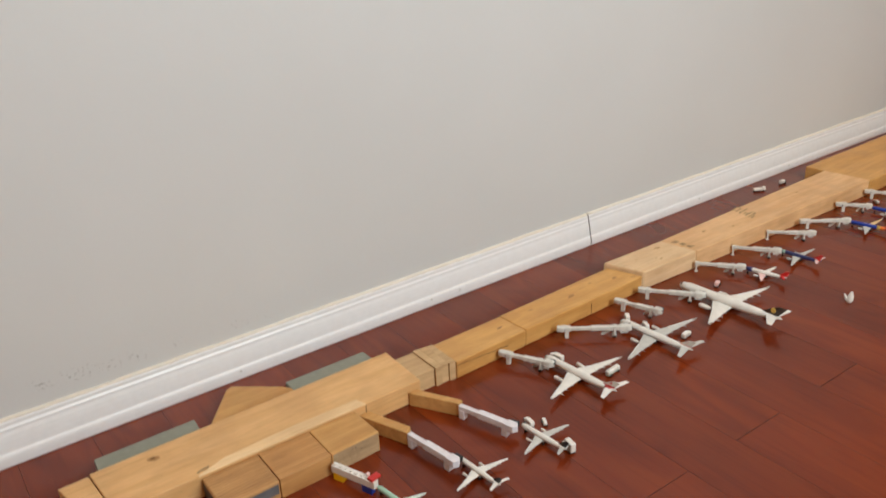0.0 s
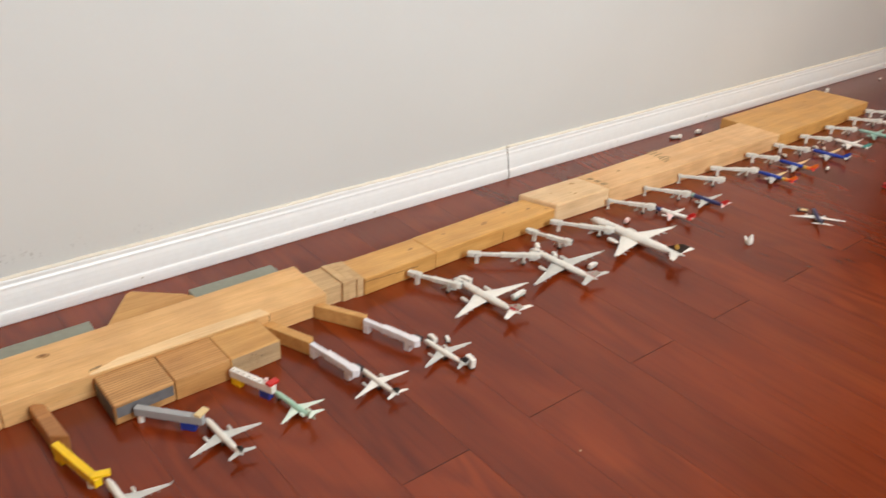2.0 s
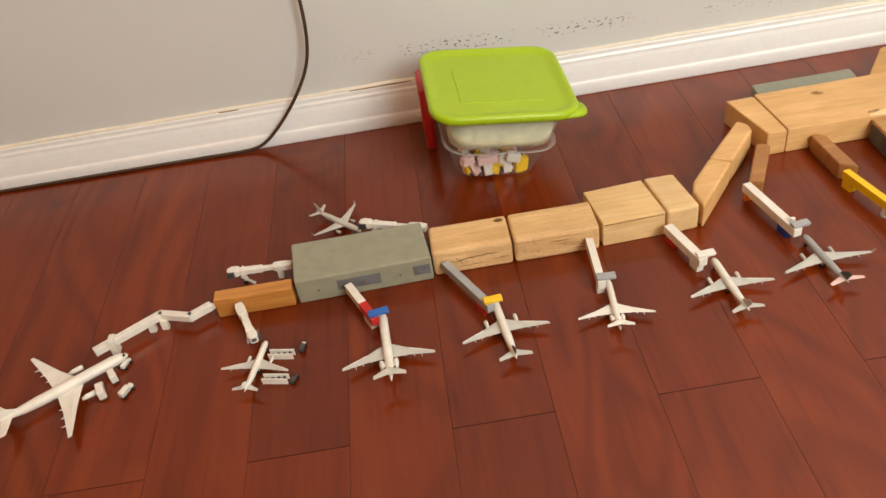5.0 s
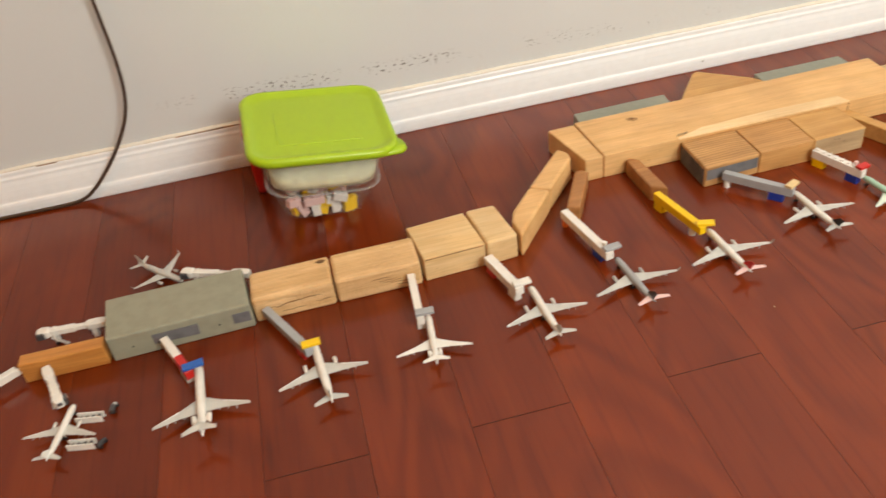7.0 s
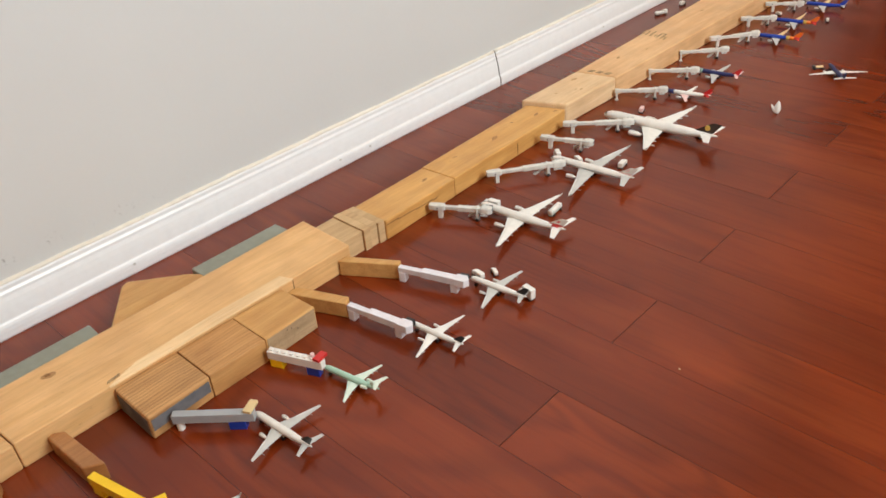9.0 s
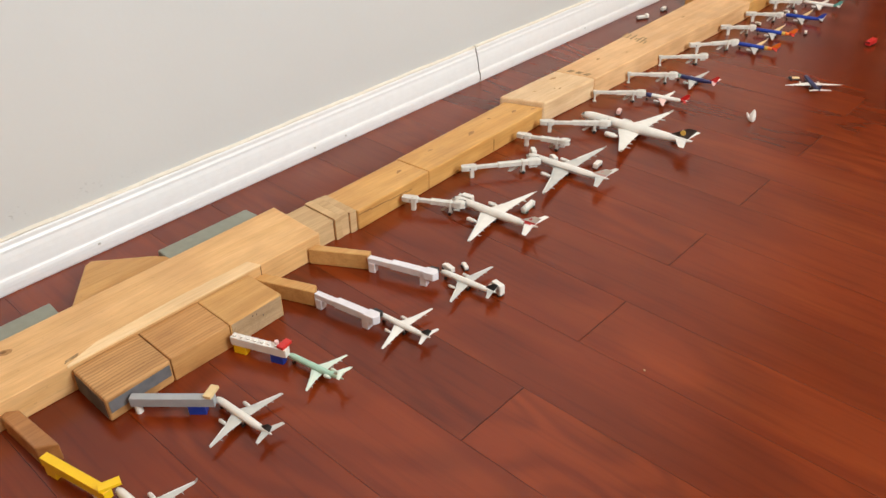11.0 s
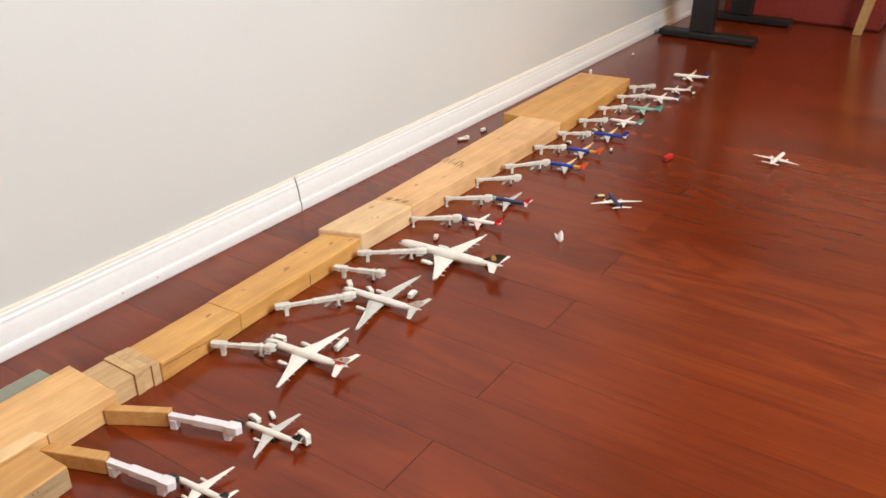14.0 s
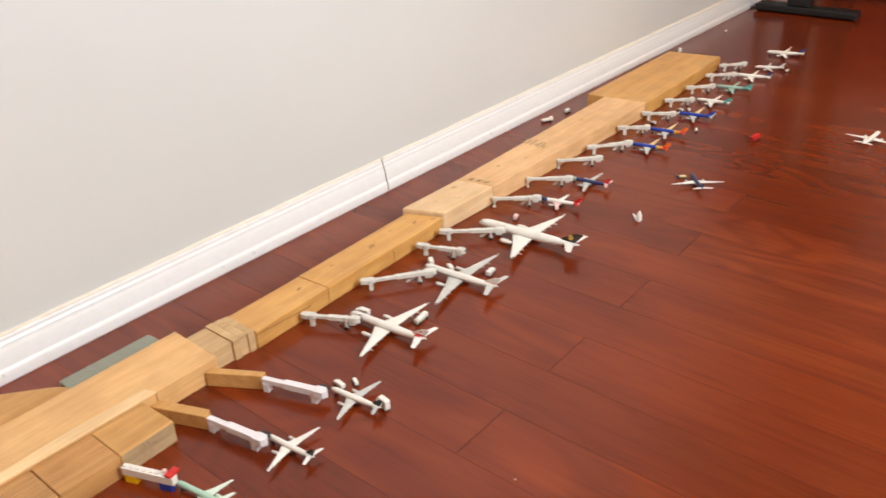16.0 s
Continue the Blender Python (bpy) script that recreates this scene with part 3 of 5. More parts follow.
wander(b3, -1.322, -1.268, -0.332, 0.0165, 0.0030, 3)
wander(b3, -1.274, -1.258, -0.332, 0.0120, 0.0020, 8, 0.0006)
wander(b3, -1.310, -1.285, -0.332, 0.0075, 0.0016, 5, 0.0004)
on_block(b3, "knot", loft([(-1.268, -0.294, 0.0299, 0.0004, 0.0001), (-1.264, -0.294, 0.0299, 0.0034, 0.0004), (-1.260, -0.294, 0.0299, 0.0034, 0.0004), (-1.257, -0.294, 0.0299, 0.0006, 0.0001)], n=10), M_KNOT, "dark wood knot")
rough = block(rect(-1.252, -1.163, -0.332, -0.286), 0.030, M_PINE_CROSS, "pale rough-sawn pine block", bevel=0.0034)
for i in range(5):
    wander(rough, -1.215 + i * 0.006, -1.196 + i * 0.007, -0.332, 0.0195 - 0.0028 * i, 0.0012, 20 + i, 0.00035)
plated = block([(-1.159, -0.329), (-1.093, -0.326), (-1.101, -0.265), (-1.166, -0.270)], 0.030, M_PINE_PALE, "wide pale pine block", bevel=0.0014)
on_block(plated, "seam", prism([(-1.157, -0.3293), (-1.095, -0.3265), (-1.095, -0.325), (-1.157, -0.3275)], 0.0268, 0.0275), M_KNOT, "dark seam under the top ply")
block([(-1.0915, -0.328), (-1.057, -0.325), (-1.066, -0.264), (-1.0985, -0.264)], 0.031, M_PINE_PALE, "narrow pale pine block set across", bevel=0.003)
block([(-1.054, -0.328), (-0.999, -0.259), (-1.020, -0.246), (-1.050, -0.283), (-1.056, -0.300)], 0.030, M_PINE, "honey pine block set at an angle", bevel=0.003)
block([(-0.998, -0.2575), (-0.955, -0.206), (-0.954, -0.194), (-0.964, -0.181), (-1.019, -0.245)], 0.030, M_PINE, "honey pine block set at an angle against the long beam", bevel=0.003)
block([(-0.975, -0.290), (-0.942, -0.228), (-0.947, -0.221), (-0.955, -0.219), (-0.989, -0.284)], 0.020, M_BROWN, "brown stained wooden stub leaning to a toy jet bridge", bevel=0.0018)
block([(-0.942, -0.219), (-0.9195, -0.218), (-0.926, -0.136), (-0.960, -0.137)], 0.030, M_PINE, "cut pine end block of the long beam", bevel=0.0016)
beam = block([(-0.9188, -0.218), (-0.522, -0.2175), (-0.520, -0.130), (-0.9250, -0.134)], 0.031, M_PINE, "long honey pine beam with a dark knot", bevel=0.0014)
on_block(beam, "knot", loft([(-0.866, -0.1525, 0.0308, 0.0006, 0.0001), (-0.8625, -0.153, 0.0308, 0.0042, 0.0003), (-0.857, -0.154, 0.0308, 0.0056, 0.0004), (-0.8515, -0.155, 0.0308, 0.0042, 0.0003), (-0.848, -0.1555, 0.0308, 0.0006, 0.0001)], n=14), M_KNOT_PALE, "brown wood knot")
on_block(beam, "knot_heart", loft([(-0.8610, -0.1526, 0.0309, 0.0004, 0.0001), (-0.8590, -0.1532, 0.0309, 0.0024, 0.0005), (-0.856, -0.1537, 0.0309, 0.0024, 0.0005), (-0.8535, -0.1542, 0.0309, 0.0004, 0.0001)], n=10), M_KNOT, "dark heart of the knot")
on_block(beam, "sapwood_strip", prism([(-0.826, -0.2185), (-0.606, -0.2185), (-0.612, -0.2025), (-0.70, -0.2015), (-0.79, -0.2045), (-0.826, -0.2165)], 0.0290, 0.0314, 0.0003), M_SAPWOOD, "lighter sapwood strip along the edge")
on_block(beam, "grey_mark", prism([(-0.826, -0.2130), (-0.812, -0.2110), (-0.810, -0.2075), (-0.824, -0.2095)], 0.0306, 0.03155, 0.0002), M_STAMP, "small grey paint mark")
on_block(beam, "seam", box(-0.6068, -0.6058, -0.2180, -0.2165, 0.0015, 0.0300), M_KNOT, "dark seam where the edge strip ends")
charred = block(rect(-0.824, -0.7552, -0.281, -0.2195, 0.004), 0.027, M_FIR, "ribbed fir block with charred end and grey stripe", bevel=0.0022)
on_block(charred, "charred_end", box(-0.8245, -0.8215, -0.2785, -0.2215, 0.0015, 0.0235, 0.0010), M_CHARRED, "dark charred end grain")
on_block(charred, "grey_stripe", prism([(-0.8215, -0.2812), (-0.7575, -0.2775), (-0.7575, -0.275), (-0.8215, -0.278)], 0.0095, 0.0225), M_GREYPATCH, "slate grey painted stripe")
block(rect(-0.7548, -0.6884, -0.277, -0.2195, 0.001), 0.0275, M_FIR_FINE, "brown fir block with fine grain", bevel=0.001)
sawn = block([(-0.6880, -0.2765), (-0.622, -0.274), (-0.624, -0.2195), (-0.6880, -0.2195)], 0.028, M_TAN, "tan wood block with a sawn grey side", bevel=0.0012)
on_block(sawn, "sawn_side", prism([(-0.6862, -0.2768), (-0.6236, -0.2744), (-0.6236, -0.273), (-0.6862, -0.275)], 0.0012, 0.0265), M_SAWN, "pale grey sawn face")
for px, pz in ((-0.661, 0.0225), (-0.656, 0.0215), (-0.648, 0.0165)):
    on_block(sawn, "pit", cylinder((px, -0.2768 + 0.038 * (px + 0.6862), pz), (px, -0.2735, pz), 0.0010, n=7), M_CHAR)
block([(-0.890, -0.281), (-0.873, -0.292), (-0.878, -0.226), (-0.887, -0.219), (-0.893, -0.222)], 0.020, M_BROWN, "brown stained wooden stub", bevel=0.0018)
block([(-0.591, -0.288), (-0.580, -0.280), (-0.604, -0.2195), (-0.619, -0.2195)], 0.0192, M_TAN, "tapered tan wooden stub", bevel=0.0012)
block([(-0.506, -0.281), (-0.497, -0.277), (-0.530, -0.2195), (-0.543, -0.2195)], 0.0202, M_TAN, "narrow tan wooden stub", bevel=0.0012)
x = -0.519
for w, y0, y1, h in ((0.030, -0.203, -0.150, 0.0272), (0.0105, -0.2065, -0.150, 0.0295), (0.0115, -0.2055, -0.151, 0.0292), (0.0105, -0.208, -0.152, 0.0288)):
    block(rect(x, x + w - 0.0002, y0, y1), h, M_OFFCUT, "thin pale pine offcut between the beams", bevel=0.0004)
    x += w
split = block([(-0.456, -0.210), (-0.3262, -0.2055), (-0.3300, -0.1495), (-0.459, -0.152)], 0.0275, M_PINE_GOLD, "golden pine beam with a diagonal split", bevel=0.002)
knotty = block([(-0.3256, -0.205), (-0.0665, -0.1965), (-0.088, -0.139), (-0.3294, -0.148)], 0.0275, M_PINE_GOLD, "long golden pine beam with knots", bevel=0.002)
on_block(knotty, "crack", box(-0.1872, -0.1866, -0.2012, -0.1985, 0.002, 0.020), M_KNOT, "fine crack down the side")
pale = block([(-0.064, -0.197), (0.0655, -0.2005), (0.051, -0.133), (-0.090, -0.131)], 0.0345, M_CREAMPINE, "pale pine block with small knots", bevel=0.003)
stamped = block([(0.0662, -0.2005), (0.600, -0.210), (0.588, -0.118), (0.0518, -0.133)], 0.034, M_PINE_PEACH, "long golden pine beam with a faded stamp", bevel=0.002)
broad = block([(0.6015, -0.210), (1.022, -0.197), (1.000, -0.070), (0.590, -0.074)], 0.031, M_PINE_GOLD, "broad golden pine board at the end of the row", bevel=0.002)

for ob, h, spots in ((knotty, 0.0277, ((-0.203, -0.172, 0.0050), (-0.280, -0.165, 0.0026))), (split, 0.0277, ((-0.352, -0.176, 0.0036),)), (knotty, 0.0277, ((-0.106, -0.172, 0.0036), (-0.150, -0.160, 0.0022), (-0.080, -0.188, 0.0030))),
                     (pale, 0.0347, ((0.022, -0.150, 0.0042), (-0.004, -0.182, 0.0024), (-0.010, -0.176, 0.0016), (-0.040, -0.160, 0.0018))), (stamped, 0.0342, ((0.141, -0.156, 0.0034), (0.43, -0.155, 0.0030), (0.20, -0.175, 0.0022))), (broad, 0.0312, ((0.88, -0.110, 0.004),))):
    for kx, ky, kr in spots:
        # an eye-shaped knot with a small dark heart, turned a little off the grain
        k = on_block(ob, "knot", loft([(-kr * 2.1, 0, 0, 0.0003, 0.0001), (-kr * 1.1, kr * 0.14, 0, kr * 0.42, 0.0002), (0, kr * 0.05, 0, kr * 0.82, 0.0004), (kr * 0.8, -kr * 0.1, 0, kr * 0.56, 0.0003), (kr * 1.6, -kr * 0.25, 0, 0.0003, 0.0001)], n=10), M_KNOT_PALE, "faded brown wood knot")
        k.matrix_local = ob.matrix_world.inverted() @ Matrix.Translation((kx, ky, h - 0.0003)) @ pose(0, 0, 0, 0, 0, (kx * 997) % 50 - 25)
        k = on_block(ob, "knot_heart", loft([(-kr * 0.55, 0, 0, 0.0002, 0.0001), (-kr * 0.1, kr * 0.08, 0, kr * 0.26, 0.0005), (kr * 0.45, 0, 0, 0.0002, 0.0001)], n=8), M_KNOT, "dark heart of the knot")
        k.matrix_local = ob.matrix_world.inverted() @ Matrix.Translation((kx, ky, h - 0.0003)) @ pose(0, 0, 0, 0, 0, (kx * 997) % 50 - 25)
# one worn row of stamped strokes across the beam, too faint to read
for sy, x0, x1 in ((-0.127, 0.262, 0.284), (-0.1355, 0.262, 0.281), (-0.1445, 0.259, 0.286), (-0.1535, 0.260, 0.270), (-0.1590, 0.256, 0.284), (-0.1665, 0.255, 0.282), (-0.1740, 0.254, 0.268)):
    on_block(stamped, "stamp_mark", prism([(x0, sy - 0.0020), (x1, sy + 0.0004), (x1, sy + 0.0032), (x0, sy + 0.0010)], 0.0338, 0.03412), M_STAMP, "faded dark stamp stroke")
for sx, ya, yb in ((0.2625, -0.1365, -0.1275), (0.2690, -0.1600, -0.1530), (0.2680, -0.1745, -0.1660), (0.2810, -0.1650, -0.1590)):
    on_block(stamped, "stamp_mark", prism([(sx - 0.0014, ya), (sx + 0.0014, ya), (sx + 0.0018, yb), (sx - 0.0010, yb)], 0.0338, 0.03405), M_STAMP, "faded dark stamp stroke")
for i in range(3):
    on_block(stamped, "stamp_mark", prism([(0.0605 + i * 0.0025, -0.148 - i * 0.014), (0.0715 + i * 0.0025, -0.150 - i * 0.014), (0.073 + i * 0.0025, -0.158 - i * 0.014), (0.062 + i * 0.0025, -0.157 - i * 0.014)], 0.0338, 0.03415), M_STAMP, "faded dark stamp")
# diagonal split on the front of the golden beam
for i in range(9):
    a0 = -0.455 + i * 0.0105
    yy = -0.2101 + 0.0347 * (a0 + 0.456)
    zz = 0.0222 - 0.00070 * i + 0.0004 * math.sin(i * 2.1)
    on_block(split, "split", prism([(a0, yy), (a0 + 0.0108, yy + 0.0004), (a0 + 0.0108, yy + 0.003), (a0, yy + 0.003)], zz - 0.0013, zz), M_KNOT)

# boards behind the long beam
block([(-0.914, -0.134), (-0.790, -0.134), (-0.788, -0.097), (-0.912, -0.098)], 0.0225, M_PLATE, "grey-green painted strip behind the beam")
block([(-0.660, -0.130), (-0.536, -0.130), (-0.538, -0.095), (-0.660, -0.095)], 0.0225, M_PLATE, "grey-green painted strip behind the beam")
block([(-0.785, -0.133), (-0.645, -0.131), (-0.668, -0.100), (-0.721, -0.056), (-0.730, -0.060)], 0.022, M_TAN, "tan wedge-shaped wood offcut")


# ---- toy airliners ----
def airliner(nose, heading, length, span, label, body, wing, fin, engines="under", winglet=0.0, engine_mat=None, tail_mat=None, mark=None, name="toy_airliner", radius=None, roll=0.0, at=0.36, tip=0.055, bands=(), disc=None, wing2=None, line=None, stripe=None):
    """A die-cast airliner; heading in degrees, nose at that place on the floor."""
    c, s = math.cos(radians(heading)), math.sin(radians(heading))
    t = thing(name, label, "toy airplane", Matrix.Translation((nose[0], nose[1], 0)) @ pose(0, 0, 0, roll, 0, heading), "parked toy airliners")
    L, r = length, radius or length * 0.047
    zc = r * 1.15 + 0.0045
    ringsets = [(0, 0.05), (-0.012, 0.38), (-0.035, 0.68), (-0.075, 0.92), (-0.12, 1.0), (-0.66, 1.0), (-0.78, 0.86), (-0.90, 0.50), (-0.985, 0.16), (-1.0, 0.05)]
    rings = []
    for u, k in ringsets:
        lift = r * (-0.22 * (1 - k) if u > -0.2 else 0.55 * (1 - k))
        rings.append((u * L, 0, zc + lift, r * k, r * k))
    part("fuselage", loft(rings, n=14), body, t, smooth=True)
    part("cockpit_window", loft([(-0.022 * L, 0, zc + 0.30 * r, r * 0.56, r * 0.16), (-0.040 * L, 0, zc + 0.42 * r, r * 0.74, r * 0.17)], n=10), M_BLACK, t)
    for u0, u1, mat in bands:
        cuts = sorted({u0, u1, *(-u for u, k in ringsets if u0 < -u < u1)})
        sleeve = []
        for u in cuts:
            for (ua, ka), (ub, kb) in zip(ringsets, ringsets[1:]):
                if -ua <= u <= -ub:
                    k = ka + (kb - ka) * (u + ua) / (ua - ub)
                    break
            lift = r * (-0.22 * (1 - k) if u < 0.2 else 0.55 * (1 - k))
            sleeve.append((-u * L, 0, zc + lift, r * k * 1.03 + 0.00008, r * k * 1.03 + 0.00008))
        part("livery_band", loft(sleeve, n=14), mat, t, "painted band round the fuselage", smooth=True)
    root0, root1 = -at * L, -(at + 0.20) * L
    half = span / 2
    back = 0.24 * L if engines == "rear" else 0.225 * L
    for side in (1, -1):
        w = slab(((root0, side * r * 0.5, zc - r * 0.55), (root1, side * r * 0.5, zc - r * 0.55)),
                 ((root0 - back * 0.46, side * (r + (half - r) * 0.38), zc - r * 0.40), (root1 - 0.012 * L, side * (r + (half - r) * 0.38), zc - r * 0.40)), r * 0.42, r * 0.26)
        slab(((root0 - back * 0.46, side * (r + (half - r) * 0.38), zc - r * 0.40), (root1 - 0.012 * L, side * (r + (half - r) * 0.38), zc - r * 0.40)),
             ((root0 - back, side * half, zc), (root0 - back - tip * L, side * half, zc)), r * 0.26, r * 0.10, bm=w)
        wg = part("wing", w, wing2 if wing2 and side < 0 else wing, t)
        if wing is M_SILVER and body is M_WHITE:
            k0, k1 = 0.40, 0.97
            y0, y1 = side * (r + (half - r) * k0), side * (r + (half - r) * k1)
            x0, x1 = root0 - back * (0.46 + 0.54 * (k0 - 0.38) / 0.62), root0 - back * (0.46 + 0.54 * (k1 - 0.38) / 0.62)
            part("leading_edge", slab(((x0 + 0.002 * L, y0, zc - r * 0.38), (x0 - 0.018 * L, y0, zc - r * 0.36)), ((x1 + 0.002 * L, y1, zc - r * 0.02), (x1 - 0.012 * L, y1, zc)), r * 0.30, r * 0.16), M_WHITE, wg, "pale leading edge")
        for k in (0.3, 0.5, 0.68):
            yy = side * (r + (half - r) * k)
            xx = root1 - 0.004 * L - (back - 0.21 * L) * k - max(0, k - 0.38) * 0.10 * L
            part("flap_fairing", loft([(xx + 0.05 * L, yy, zc - r * 0.5, r * 0.09, r * 0.10), (xx, yy, zc - r * 0.46, r * 0.10, r * 0.12), (xx - 0.022 * L, yy, zc - r * 0.4, r * 0.03, r * 0.03)], n=6), wing, wg)
        if winglet:
            part("winglet", slab(((root0 - back - 0.004 * L, side * half * 0.99, zc), (root0 - back - tip * L, side * half * 0.99, zc)),
                                 ((root0 - back - 0.04 * L, side * (half + winglet * 0.25), zc + winglet), (root0 - back - 0.04 * L - tip * 0.4 * L, side * (half + winglet * 0.25), zc + winglet)), r * 0.10, r * 0.06, "y"), wing, wg)
        if engines == "under":
            ex, ey, ez, er = root0 + 0.045 * L, side * (r + (half - r) * 0.27), zc - r * 0.95, r * 0.50
        else:
            ex, ey, ez, er = -0.72 * L, side * r * 1.55, zc + r * 0.35, r * 0.52
        e = part("engine", loft([(ex, ey, ez, er * 0.80, er * 0.80), (ex - 0.012 * L, ey, ez, er, er), (ex - 0.07 * L, ey, ez, er * 0.92, er * 0.92), (ex - 0.11 * L, ey, ez, er * 0.55, er * 0.55)], n=12), engine_mat or wing, t, smooth=True)
        part("fan", cylinder((ex + 0.0002, ey, ez), (ex - 0.004, ey, ez), er * 0.70, n=12), M_DGREY, e)
        if engines == "under":
            part("pylon", box(ex - 0.085 * L, ex - 0.02 * L, ey - r * 0.08, ey + r * 0.08, ez + er * 0.6, zc - r * 0.4), wing, e)
        else:
            part("pylon", box(ex - 0.08 * L, ex - 0.03 * L, min(0, ey), max(0, ey), ez - r * 0.08, ez + r * 0.08), body, e)
    top = zc + r * (2.9 if length > 0.11 else 3.5 if engines == "under" else 2.9)
    part("fin", slab(((-0.80 * L, 0, zc + r * 0.7), (-0.955 * L, 0, zc + r * 0.6)), ((-0.955 * L, 0, top), (-1.03 * L, 0, top)), r * 0.24, r * 0.12, "y"), fin, t)
    if mark:
        part("fin_mark", slab(((-0.885 * L, 0, zc + r * 1.7), (-0.950 * L, 0, zc + r * 1.6)), ((-0.920 * L, 0, top - r * 0.65), (-0.968 * L, 0, top - r * 0.65)), r * 0.26, r * 0.20, "y"), mark, t, "coloured tail mark")
    if stripe:
        part("fin_mark", slab(((-0.795 * L, 0, zc + r * 0.72), (-0.955 * L, 0, zc + r * 0.62)), ((-0.845 * L, 0, zc + r * 1.25), (-0.975 * L, 0, zc + r * 1.20)), r * 0.28, r * 0.22, "y"), stripe, t, "coloured band round the foot of the fin")
    if line:
        for side in (1, -1):
            part("cheat_line", box(-0.86 * L, -0.10 * L, min(side * r * 0.94, side * r * 1.02), max(side * r * 0.94, side * r * 1.02), zc - r * 0.22, zc + r * 0.06), line, t, "thin grey stripe along the side")
    if disc:
        part("fin_mark", cylinder((-0.915 * L, -r * 0.22, zc + r * 1.75), (-0.915 * L, r * 0.22, zc + r * 1.75), r * 0.52, n=14), disc, t, "round gold tail mark")
    tz = top if engines == "rear" else zc + r * 0.45
    tx = -0.91 * L if engines == "rear" else -0.85 * L
    ts = span * (0.17 if engines == "rear" else 0.185)
    for side in (1, -1):
        part("tailplane", slab(((tx, 0, tz), (tx - 0.10 * L, 0, tz)), ((tx - 0.10 * L, side * ts, tz + r * 0.25), (tx - 0.145 * L, side * ts, tz + r * 0.25)), r * 0.22, r * 0.10), tail_mat or wing, t)
    for gx, gy in ((-0.10 * L, 0), (-0.53 * L, r * 0.8), (-0.53 * L, -r * 0.8)):
        g = part("landing_gear", cylinder((gx, gy, 0.0012), (gx, gy, zc - r * 0.7), 0.0006, n=6), M_SILVER, t)
        part("wheel", cylinder((gx, gy - 0.0016, 0.0016), (gx, gy + 0.0016, 0.0016), 0.0016, n=10), M_BLACK, g)
    return t


